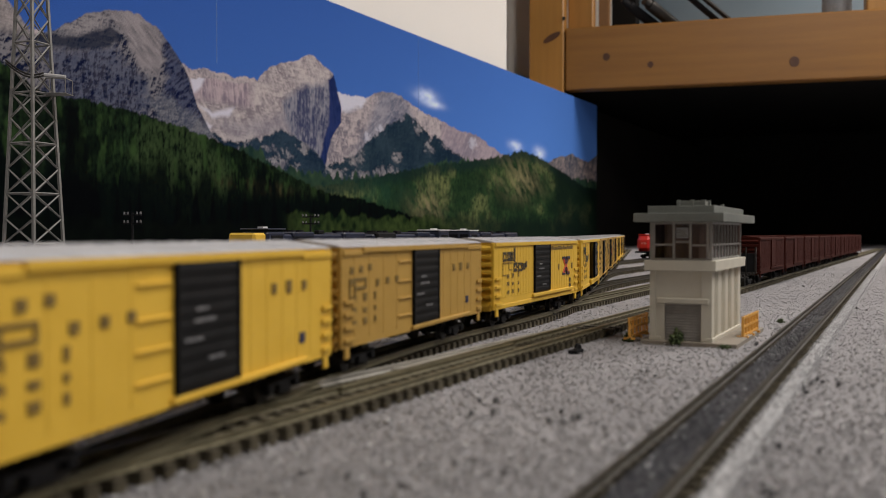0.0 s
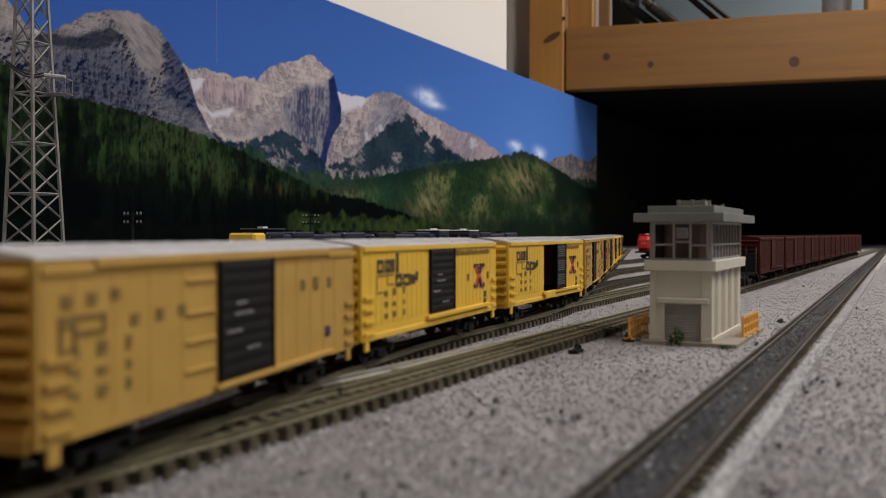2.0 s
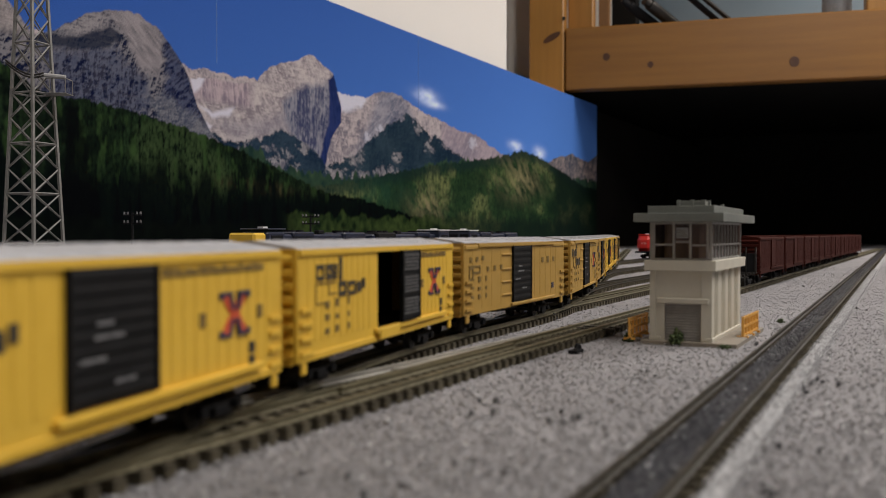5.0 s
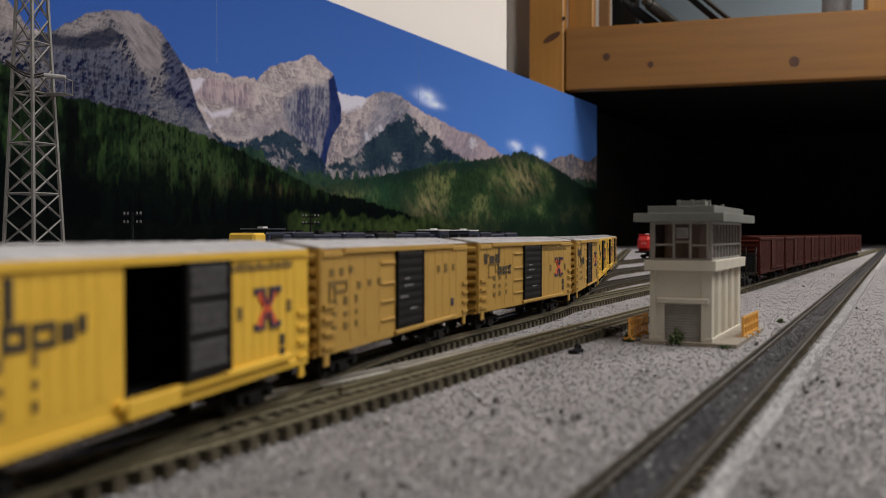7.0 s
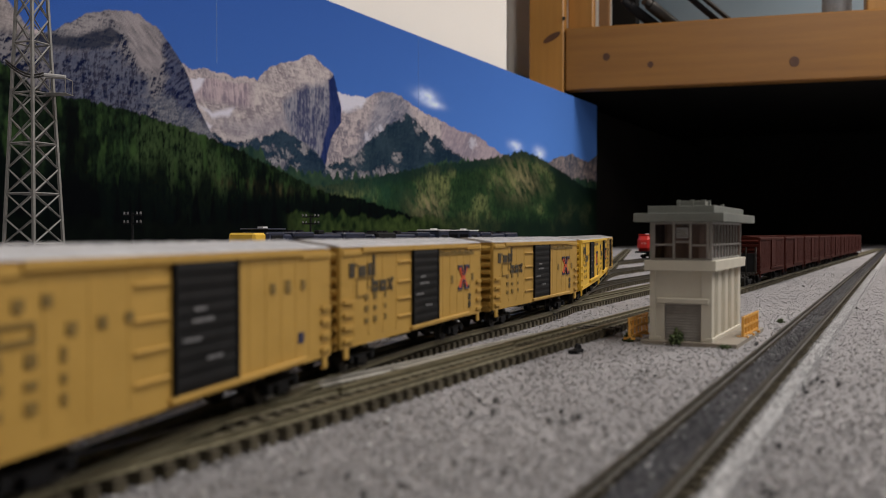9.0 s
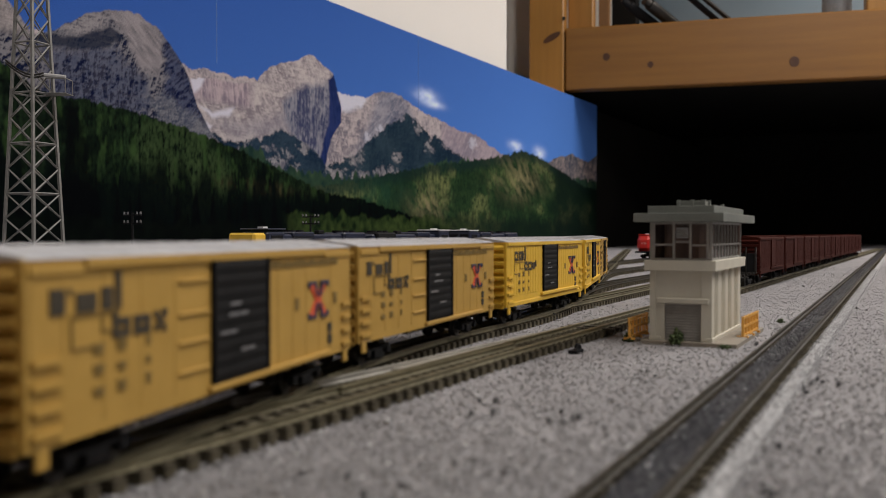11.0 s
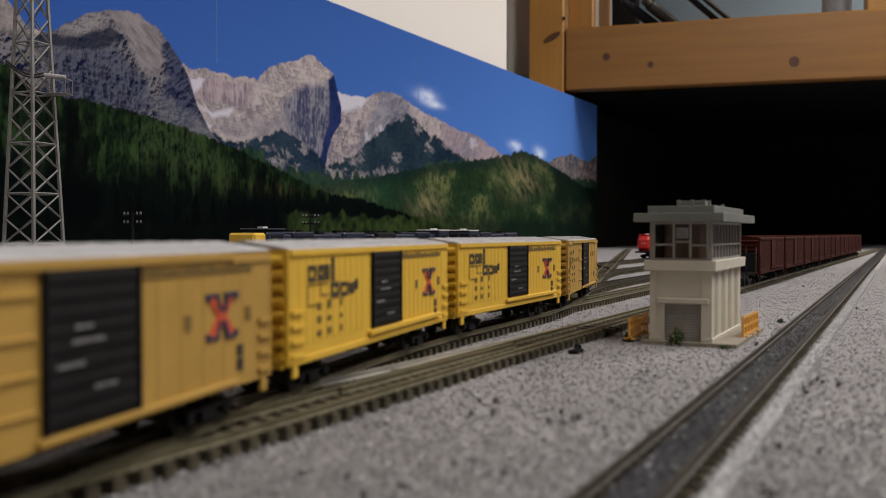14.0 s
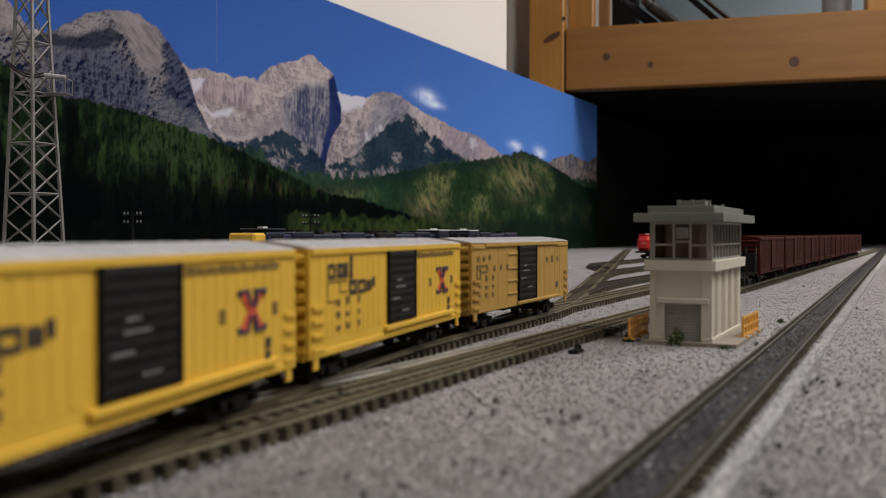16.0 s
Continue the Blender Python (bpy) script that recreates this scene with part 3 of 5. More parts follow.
DARKSTONE = surface("charcoal_stone", (0.05, 0.05, 0.055), (0.12, 0.118, 0.122), 300, 0.8, 0.4, 3000)
GRAIN = surface("ballast_grain", (0.30, 0.295, 0.30), (0.44, 0.43, 0.435), 25, 0.75, 0.2, 3000)


def varied(m, stops):
    """Give each loose grain a tone of its own."""
    nt = m.node_tree
    geo, rmp = nt.nodes.new("ShaderNodeNewGeometry"), nt.nodes.new("ShaderNodeValToRGB")
    els = rmp.color_ramp.elements
    els[0].position, els[1].position = 0.0, 1.0
    els[0].color, els[1].color = (*stops[0][1], 1), (*stops[-1][1], 1)
    for p, c in stops[1:-1]:
        els.new(p).color = (*c, 1)
    nt.links.new(geo.outputs["Random Per Island"], rmp.inputs[0])
    nt.links.new(rmp.outputs[0], nt.nodes["Principled BSDF"].inputs["Base Color"])
    return m


# the few near-white tones at the top paint sparkle onto the ballast
varied(GRAIN, ((0, (0.07, 0.07, 0.075)), (0.012, (0.10, 0.10, 0.105)), (0.05, (0.205, 0.20, 0.208)), (0.5, (0.25, 0.245, 0.252)), (0.93, (0.31, 0.305, 0.312)), (0.975, (0.60, 0.60, 0.61)), (1, (0.75, 0.75, 0.76))))
# dark grains; the palest tones are painted glints
GLINTGRAIN = varied(surface("dark_grain_with_glints", (0.05, 0.05, 0.06), (0.1, 0.1, 0.12), 25, 0.35, 0.2, 3000, spec=0.25),
                  ((0, (0.008, 0.009, 0.013)), (0.6, (0.028, 0.030, 0.038)), (0.9, (0.08, 0.08, 0.09)), (0.94, (0.16, 0.16, 0.17)), (1, (0.6, 0.6, 0.62))))
PALEGRAIN = varied(surface("pale_glued_grain", (0.3, 0.3, 0.3), (0.5, 0.5, 0.5), 25, 0.3, 0.2, 3000),
                   ((0, (0.23, 0.23, 0.24)), (0.5, (0.33, 0.33, 0.345)), (0.9, (0.43, 0.43, 0.445)), (1, (0.65, 0.65, 0.66))))

RAIL_PROFILE = ((-0.0007, 0.0006), (0.0007, 0.0006), (0.0007, 0.0008), (0.0003, 0.0010), (0.0003, 0.0015), (0.00045, 0.0017), (0.00045, 0.0020),
                (-0.00045, 0.0020), (-0.00045, 0.0017), (-0.0003, 0.0015), (-0.0003, 0.0010), (-0.0007, 0.0008))


def sweep_rail(name, pts, side, z, parent, material=None, lift=0.0, slim=1.0):
    """A rail of flat-bottom section along a centre line, side metres to its right."""
    verts, faces = [], []
    k = len(RAIL_PROFILE)
    for i, p in enumerate(pts):
        a, b = pts[max(i - 1, 0)], pts[min(i + 1, len(pts) - 1)]
        d = Vector((b[0] - a[0], b[1] - a[1]))
        d.normalize()
        for px, pz in RAIL_PROFILE:
            px *= slim
            verts.append((p[0] + d.y * (side + px), p[1] - d.x * (side + px), z + pz + lift))
        if i:
            o = (i - 1) * k
            faces += [(o + j, o + (j + 1) % k, o + k + (j + 1) % k, o + k + j) for j in range(k)]
    faces += [tuple(range(k)), tuple(range((len(pts) - 1) * k, len(pts) * k))]
    ob = new(name, raw_mesh(name, verts, faces, material or RAIL))
    ob.parent = parent
    return ob


TIE_SPECS = [(-0.0011, 0.0011, -0.0067, 0.0067, 0, 0.0021)]
for _y in (-0.0045, 0.0045):
    for _s in (-1, 1):
        TIE_SPECS.append((-0.0004, 0.0004, _y + _s * 0.0010 - 0.0003, _y + _s * 0.0010 + 0.0003, 0.0021, 0.0024))


def tie_mesh():
    bm = boxes(*TIE_SPECS)
    me = bpy.data.meshes.new("tie")
    bm.to_mesh(me)
    bm.free()
    me.materials.append(TIE)
    return me


def track(pts, label, z=0.0, steel=None, near=(0.0, 0.0), singles=300, spacing=0.0045, tie_drop=0.0, clip=None):
    """A length of track: two rails and its ties, the 300 nearest ones single."""
    ob = empty("railway_track", Matrix(), label, "track", "yard tracks")
    sweep_rail("rail", pts, -0.0045, z + 0.0015, ob, steel, 0.0, 0.8 if steel else 1.0)
    sweep_rail("rail", pts, 0.0045, z + 0.0015, ob, steel, 0.0, 0.8 if steel else 1.0)
    p = np.array(pts)
    seg = np.hypot(*np.diff(p, axis=0).T)
    s = np.concatenate([[0], np.cumsum(seg)])
    rng = random.Random(len(pts))
    places = []
    t = 0.002
    while t < s[-1]:
        x, y = np.interp(t, s, p[:, 0]), np.interp(t, s, p[:, 1])
        x2, y2 = np.interp(t + 0.001, s, p[:, 0]), np.interp(t + 0.001, s, p[:, 1])
        a = math.atan2(y2 - y, x2 - x)
        if clip is None or clip(x, y):
            places.append((x, y, a + rng.uniform(-0.02, 0.02)))
        t += spacing
    places.sort(key=lambda q: (q[0] - near[0]) ** 2 + (q[1] - near[1]) ** 2)
    rest = bmesh.new()
    for i, (x, y, a) in enumerate(places):
        m = Matrix.Translation((x, y, z - tie_drop)) @ Matrix.Rotation(a, 4, "Z")
        if i < singles:
            o = new("tie", TIE_MESH)
            o.parent, o.matrix_local = ob, m
        else:
            corners = [m @ Vector(c) for c in ((-0.0011, -0.0067, 0), (0.0011, -0.0067, 0), (0.0011, 0.0067, 0), (-0.0011, 0.0067, 0))]
            lo = [rest.verts.new(c) for c in corners]
            hi = [rest.verts.new(c + Vector((0, 0, 0.0021))) for c in corners]
            rest.faces.new(hi)
            for j in range(4):
                rest.faces.new((lo[j], lo[(j + 1) % 4], hi[(j + 1) % 4], hi[j]))
    if len(rest.verts):
        tagged(part("tie_bed", rest, TIE, ob), kind="stuff")
    else:
        rest.free()
    return ob


TIE_MESH = tie_mesh()


def straight(r, a0, a1, h=H, step=0.05):
    n = max(2, int((a1 - a0) / step))
    return [tuple(yard(a0 + (a1 - a0) * i / n, r, 0, h)[:2]) for i in range(n + 1)]


def branch(s_path, r, a1, turn=0.14):
    """A yard track that leaves the ladder at s_path and bends to run r to the right of the yard's line."""
    x, y = on_path(s_path)
    d = Vector((math.sin(0.2198), math.cos(0.2198)))
    p0 = Vector((x, y))
    a = p0.x * math.sin(H) + p0.y * math.cos(H)
    end = Vector(yard(a + turn, r)[:2])
    yd = Vector((math.sin(H), math.cos(H)))
    out = []
    for i in range(15):
        q = i / 14
        h00, h10, h01, h11 = 2 * q ** 3 - 3 * q ** 2 + 1, q ** 3 - 2 * q ** 2 + q, -2 * q ** 3 + 3 * q ** 2, q ** 3 - q ** 2
        out.append(tuple(h00 * p0 + h10 * turn * d + h01 * end + h11 * turn * yd))
    return out + straight(r, a + turn + 0.03, a1)


F_R, R_R, BACK_R = -0.1029, -0.0300, -0.31


def tracks():
    front = [tuple(yard(a, F_R + 0.0020 * float(ease((0.25 - a) / 0.17)), 0, HF)[:2]) for a in np.arange(-0.35, 2.1, 0.02)]
    track(front, "brown-railed yard track with dark plastic ties in grey ballast", near=(0.03, 0.24))
    train = [on_path(s) for s in np.arange(-1.1, 1.7, 0.01)]
    track(train, "curving yard lead on which the yellow boxcars roll", near=(0.03, 0.4), tie_drop=0.0002,
          clip=lambda x, y: y > 0.14 or y < 0.02)
    track(straight(R_R, -0.2, 2.1, radians(26.9)), "running track half buried in dark gravel", near=(0.15, 0.36), tie_drop=0.0006, z=-0.0002, steel=RAILDARK)
    track(branch(0.13, -0.136, 2.1, 0.12), "yard track leaving the lead behind the control tower", near=(0.1, 0.5), tie_drop=0.0003)
    for s0, r in ((0.29, -0.169), (0.46, -0.2195), (0.62, -0.287)):
        track(branch(s0, r, 2.1), "ladder track fanning out of the yard lead", near=(0.15, 0.6), singles=150, tie_drop=0.0003, steel=RAILDARK)
    track(straight(BACK_R, 0.1, 0.82), "raised back track along the mural", z=0.0040, near=(0.1, 0.6), singles=150)
    # low ballast bank under the back track
    bank = bmesh.new()
    row = []
    for a, top in ((0.0, 0.0042), (0.80, 0.0042), (0.90, -0.002)):
        row.append([bank.verts.new(yard(a, r, z)) for r, z in ((BACK_R + 0.028, -0.002), (BACK_R + 0.012, top), (BACK_R - 0.05, top), (BACK_R - 0.16, -0.002))])
    for i in range(3):
        for k in range(2):
            bank.faces.new((row[k][i], row[k][i + 1], row[k + 1][i + 1], row[k + 1][i]))
    bmesh.ops.recalc_face_normals(bank, faces=bank.faces)
    tagged(part("ballast_bank", bank, BALLAST), "low grey ballast bank carrying the back track", "ballast", kind="structure")
    # dark fill between the rails of the running track and its bright shoulder
    h = radians(26.9)
    for nm, r0, r1, z, mt, lab in (("track_fill", R_R - 0.0038, R_R + 0.0036, 0.0016, FILL, "dark gravel bed between the rails"),
                                  ("glue_bead", R_R + 0.0068, R_R + 0.0108, 0.0012, BEAD, "pale glued ballast bead along the running track")):
        bm = bmesh.new()
        n = 160
        rows = []
        for i in range(n + 1):
            a = -0.15 + 2.2 * i / n
            wob = 0.0005 * noise.noise(Vector((a * 60, r0 * 900, 0)))
            rows.append([bm.verts.new(yard(a, r, zz, h)) for r, zz in ((r0 + wob, -0.0008), (r0 + 0.0006 + wob, z), (r1 - 0.0006 + wob, z + wob * 0.5), (r1 + wob, -0.0008))])
        for i in range(n):
            for j in range(3):
                bm.faces.new((rows[i][j], rows[i][j + 1], rows[i + 1][j + 1], rows[i + 1][j]))
        bmesh.ops.recalc_face_normals(bm, faces=bm.faces)
        tagged(part(nm, bm, mt), lab, "ballast", kind="structure")


BEAD = surface("pale_glued_bead", (0.31, 0.315, 0.33), (0.43, 0.435, 0.45), 160, 0.5, 0.6, 1600, depth=0.0004)
FILL = surface("dark_gravel", (0.012, 0.013, 0.018), (0.045, 0.047, 0.058), 160, 0.45, 1.0, 1400, depth=0.0006, spec=0.2)


def turnout():
    """Frog, closure and point rails of the turnout in the front track."""
    ob = empty("turnout", Matrix(), "worn steel turnout rails lying in the front track", "turnout")
    for nm, (a0, d0), (a1, d1), mt in (("closure_rail", (0.130, -0.0130), (0.262, -0.0066), FROG), ("guard_rail", (0.150, -0.0026), (0.235, -0.0023), RAIL),
                                       ("point_rail", (0.262, -0.0058), (0.315, -0.0051), RAIL)):
        pts = [tuple(yard(a0 + (a1 - a0) * i / 8, F_R + d0 + (d1 - d0) * (i / 8) ** 0.8, 0, HF)[:2]) for i in range(9)]
        sweep_rail(nm, pts, 0, 0.00155, ob, mt, -0.0002)
    pl = part("frog_plate", boxes((-0.042, 0.046, -0.0016, 0.0016, 0.0005, 0.0029), bevel=0.0003), FROG, ob, "pale worn metal frog casting")
    pl.matrix_local = Matrix.Translation(yard(0.222, F_R - 0.0068, 0, HF)) @ Matrix.Rotation(math.pi / 2 - HF - 0.02, 4, "Z")
    for a in (0.292, 0.2985):
        o = part("throw_bar", boxes((-0.001, 0.001, -0.009, 0.010, 0.0013, 0.0026), bevel=0.0002), STEEL, ob)
        o.matrix_local = Matrix.Translation(yard(a, F_R, 0, HF)) @ Matrix.Rotation(math.pi / 2 - HF, 4, "Z")


FROG = surface("bright_frog_metal", (0.26, 0.25, 0.22), (0.46, 0.44, 0.40), 120, 0.4, 0.2, 1200, metal=0.25)


def switch_stand(x, y, size, turn, label):
    ob = empty("switch_stand", pose(x, y, 0, 0, 0, turn), label, "switch", "switch stands")
    part("base", boxes((-1.1 * size, 1.1 * size, -0.5 * size, 0.5 * size, -0.0005, 0.35 * size), bevel=0.08 * size), BLACK, ob)
    part("lever", rods(((-0.3 * size, 0, 0.3 * size), (0.8 * size, 0.1 * size, 0.55 * size), 0.16 * size)), BLACK, ob)
    bm = bmesh.new()
    bmesh.ops.create_icosphere(bm, subdivisions=2, radius=0.42 * size, matrix=Matrix.Translation((0.8 * size, 0.1 * size, 0.5 * size)))
    part("knob", bm, BLACK, ob)


# ---- freight cars ----
L2, W2, SILL, EAVE = 0.04815, 0.0099, 0.0063, 0.0280
D0, D1 = 0.0393 - L2, 0.0577 - L2


def sheet_bm(profile, a, b, place):
    """One pressed sheet: a profile of (along, out) pairs drawn straight from a to b."""
    bm = bmesh.new()
    u = [bm.verts.new(place(a, z, d)) for z, d in profile]
    v = [bm.verts.new(place(b, z, d)) for z, d in profile]
    for i in range(len(profile) - 1):
        bm.faces.new((u[i], u[i + 1], v[i + 1], v[i]))
    bm.faces.new(u)
    bm.faces.new(v)
    bm.faces.new((u[0], u[-1], v[-1], v[0]))
    bmesh.ops.recalc_face_normals(bm, faces=bm.faces)
    return bm


def end_bm(x, mt):
    """A corrugated end wall with horizontal ribs."""
    s = 1 if x > 0 else -1
    prof = [(SILL, -0.0003)]
    zs = np.linspace(SILL + 0.0010, EAVE - 0.0006, 9)
    for z0, z1 in zip(zs[:-1], zs[1:]):
        q = z1 - z0
        prof += [(z0 + q * 0.02, 0), (z0 + q * 0.24, 0.0010), (z0 + q * 0.58, 0.0010), (z0 + q * 0.82, 0)]
    prof.append((EAVE, -0.0003))
    return sheet_bm(prof, -W2 + 0.0011, W2 - 0.0011, lambda y, z, d: (x + s * d, y, z))


def post_bm(x, y):
    s = 1 if x > 0 else -1
    return boxes((min(x - s * 0.0004, x + s * 0.0007), max(x - s * 0.0004, x + s * 0.0007), y, y + 0.0011, SILL, EAVE), bevel=0.0001)


def hull_bm(open_door):
    """Floor, side walls with their ribs, and ends; hollow, so that an open door shows the inside."""
    t = 0.0009
    bm = bmesh.new()
    if not open_door:
        slab(bm, -L2, L2, -W2, W2, SILL, EAVE)
        return bm
    slab(bm, -L2, L2, -W2 + 0.0001, W2 - 0.0001, SILL + 0.0006, SILL + 0.0018)
    slab(bm, -L2, -L2 + t, -W2, W2, SILL, EAVE)
    slab(bm, L2 - t, L2, -W2, W2, SILL, EAVE)
    slab(bm, -L2 + t, L2 - t, W2 - t, W2, SILL, EAVE)
    slab(bm, -L2 + t, D0, -W2, -W2 + t, SILL, EAVE)
    slab(bm, D1, L2 - t, -W2, -W2 + t, SILL, EAVE)
    slab(bm, D0, D1, -W2, -W2 + t, SILL, SILL + 0.0026)
    slab(bm, D0, D1, -W2, -W2 + t, EAVE - 0.0009, EAVE)
    return bm


RIB_MESH = {}


def strip(car, name, paint, x0, x1, out, z0, z1):
    """A raised strip on each side of a car; alike strips share one mesh."""
    for s in (-1, 1):
        key = (paint.name, round(x1 - x0, 6), out, round(z1 - z0, 6))
        if key not in RIB_MESH:
            bm = boxes((-(x1 - x0) / 2, (x1 - x0) / 2, -out, out * 0.5, 0, z1 - z0), bevel=min(0.00012, out * 0.4))
            me = bpy.data.meshes.new(name)
            bm.to_mesh(me)
            bm.free()
            me.materials.append(paint)
            RIB_MESH[key] = me
        o = new(name, RIB_MESH[key])
        o.parent = car
        o.location = ((x0 + x1) / 2, s * W2, z0)
        if s > 0:
            o.rotation_euler = (0, 0, math.pi)


def side_strips(car, kind, paint):
    if kind == "ribbed":
        for k in range(1, 12):
            x = -L2 + 0.0016 + (D0 + L2 - 0.003) * k / 12
            strip(car, "side_rib", paint, x - 0.0010, x + 0.0010, 0.00008, SILL + 0.0035, EAVE - 0.0014)
        for k in range(0, 11):
            x = D1 + 0.0016 + (L2 - D1 - 0.003) * k / 11
            strip(car, "side_rib", paint, x - 0.0010, x + 0.0010, 0.00008, SILL + 0.0035, EAVE - 0.0014)
        strip(car, "top_chord", paint, -L2, L2, 0.00045, EAVE - 0.0013, EAVE - 0.0001)
        strip(car, "door_track", paint, D0 - 0.0022, L2 - 0.008, 0.0010, SILL + 0.0019, SILL + 0.0030)
        strip(car, "side_sill", paint, -L2, L2, 0.0003, SILL, SILL + 0.0014)
    else:
        for x in (-0.042, -0.0345, -0.0265, -0.0185, 0.0145, 0.0205, 0.0265, 0.0325, 0.0385):
            strip(car, "side_rib", paint, x - 0.0005, x + 0.0005, 0.00007, SILL + 0.0016, EAVE - 0.0016)
        strip(car, "top_chord", paint, -L2 + 0.0095, L2 - 0.0135, 0.0006, EAVE - 0.0013, EAVE - 0.0001)
        strip(car, "top_chord", paint, L2 - 0.0135, L2, 0.00035, EAVE - 0.0019, EAVE - 0.0007)
        strip(car, "top_chord", paint, -L2, -L2 + 0.0095, 0.00035, EAVE - 0.0019, EAVE - 0.0007)
        strip(car, "door_track", paint, D0 - 0.001, L2 - 0.012, 0.0008, SILL + 0.0004, SILL + 0.0013)
        for z in (0.0105, 0.0148, 0.0190, 0.0238):
            strip(car, "door_stop", paint, D0 - 0.0092, D0 - 0.0008, 0.0004, z, z + 0.0005)


def roof_bm():
    bm = bmesh.new()
    rows = []
    for x in (-L2 - 0.0002, L2 + 0.0002):
        rows.append([bm.verts.new((x, y, z)) for y, z in ((-W2 - 0.0002, EAVE), (-W2 + 0.001, EAVE + 0.0004), (0, EAVE + 0.0016), (W2 - 0.001, EAVE + 0.0004), (W2 + 0.0002, EAVE))])
    for i in range(4):
        bm.faces.new((rows[0][i], rows[0][i + 1], rows[1][i + 1], rows[1][i]))
    bm.faces.new(rows[0])
    bm.faces.new(rows[1])
    bm.faces.new((rows[0][0], rows[0][4], rows[1][4], rows[1][0]))
    for k in range(1, 14):
        x = -L2 + 2 * L2 * k / 14
        for s in (-1, 1):
            a = [bm.verts.new((xx, s * yy, zz)) for xx, yy, zz in ((x - 0.0004, 0.0002, EAVE + 0.00168), (x + 0.0004, 0.0002, EAVE + 0.00168), (x + 0.0004, W2 - 0.001, EAVE + 0.0005), (x - 0.0004, W2 - 0.001, EAVE + 0.0005))]
            b = [bm.verts.new((v.co.x, v.co.y, v.co.z - 0.0004)) for v in a]
            bm.faces.new(a)
            for i in range(4):
                bm.faces.new((b[i], b[(i + 1) % 4], a[(i + 1) % 4], a[i]))
    bmesh.ops.recalc_face_normals(bm, faces=bm.faces)
    return bm


def door_bm(x0, x1, z0):
    """A pressed sliding door with horizontal ribs."""
    prof = [(z0, -0.0002), (z0, 0.0004)]
    n = 9
    q = (EAVE - 0.0016 - z0) / n
    for k in range(n):
        z = z0 + 0.0002 + q * k
        prof += [(z + q * 0.15, 0.0005), (z + q * 0.3, 0.0006), (z + q * 0.7, 0.0006), (z + q * 0.85, 0.0005)]
    prof += [(EAVE - 0.0012, 0.0004), (EAVE - 0.0012, -0.0002)]
    return sheet_bm(prof, x0, x1, lambda x, z, d: (x, -W2 - d, z))


def bars(specs, depth=0.0002, y=-W2):
    """Flat printed bars on the viewed side: u from the leading end, height above the rail."""
    return boxes(*[(u0 - L2, u1 - L2, y - depth, y + 0.0002, z0, z1) for u0, u1, z0, z1 in specs])


def hollow(u0, u1, z0, z1, t):
    return [(u0, u1, z1 - t, z1), (u0, u1, z0, z0 + t), (u0, u0 + t, z0 + t, z1 - t), (u1 - t, u1, z0 + t, z1 - t)]


def cross_bm(u, z, w, h, colour):
    """Crossed arrows: a red cross, and dark arrow edges on its upper and lower arms."""
    y = -W2 - 0.0002
    k = 0.15 * w
    quads = []
    for sx in (-1, 1):
        if colour == "red":
            quads.append([(sx * -w * 0.42, h * 0.46), (sx * (-w * 0.42 + 1.7 * k), h * 0.46), (sx * w * 0.42, -h * 0.46), (sx * (w * 0.42 - 1.7 * k), -h * 0.46)])
            continue
        for sz in (-1, 1):
            quads.append([(sx * (w * 0.42 + 0.2 * k), sz * h * 0.34), (sx * (w * 0.42 + 0.2 * k), sz * h * 0.50), (sx * (w * 0.42 - 0.6 * k), sz * h * 0.50), (sx * (w * 0.42 - 0.6 * k), sz * h * 0.36)])
            quads.append([(sx * (w * 0.42 - 0.6 * k), sz * h * 0.50), (sx * (w * 0.42 - 2.3 * k), sz * h * 0.50), (sx * (w * 0.42 - 2.3 * k), sz * h * 0.42), (sx * (w * 0.42 - 0.6 * k), sz * h * 0.42)])
            quads.append([(sx * (w * 0.42 - 1.6 * k), sz * h * 0.42), (sx * (w * 0.42 - 2.2 * k), sz * h * 0.42), (sx * 0.1 * k, sz * h * 0.10), (sx * 0.7 * k, sz * h * 0.10)])
    return [prism_bm(pts, u - L2, z, y - 0.00002 * i - (0.00006 if colour != "red" else 0), y + 0.0003) for i, pts in enumerate(quads)]


def prism_bm(pts, x, z, y0, y1):
    """A thin plate of four corners standing on a car's side."""
    bm = bmesh.new()
    lo = [bm.verts.new((x + px, y0, z + pz)) for px, pz in pts]
    hi = [bm.verts.new((v.co.x, y1, v.co.z)) for v in lo]
    bm.faces.new(lo)
    bm.faces.new(hi)
    for j in range(4):
        bm.faces.new((lo[j], lo[(j + 1) % 4], hi[(j + 1) % 4], hi[j]))
    bmesh.ops.recalc_face_normals(bm, faces=bm.faces)
    return bm


def rungs(car, paint, x0, x1, heights):
    for s in (-1, 1):
        for z in heights:
            key = (paint.name, "rung", round(x1 - x0, 6))
            if key not in RIB_MESH:
                l = (x1 - x0) / 2
                bm = boxes((-l, l, -0.00055, -0.0001, 0, 0.0008), (-l, -l + 0.0004, -0.0002, 0.0002, 0, 0.0007), (l - 0.0004, l, -0.0002, 0.0002, 0, 0.0007))
                RIB_MESH[key] = bpy.data.meshes.new("rung")
                bm.to_mesh(RIB_MESH[key])
                bm.free()
                RIB_MESH[key].materials.append(paint)
            o = new("rung", RIB_MESH[key])
            o.parent = car
            o.location = ((x0 + x1) / 2, s * W2, z)
            if s > 0:
                o.rotation_euler = (0, 0, math.pi)


def step_bm(x):
    return boxes((x - 0.0011, x + 0.0011, -0.0003, 0.0003, 0.0039, SILL + 0.0004), bevel=0.00015)


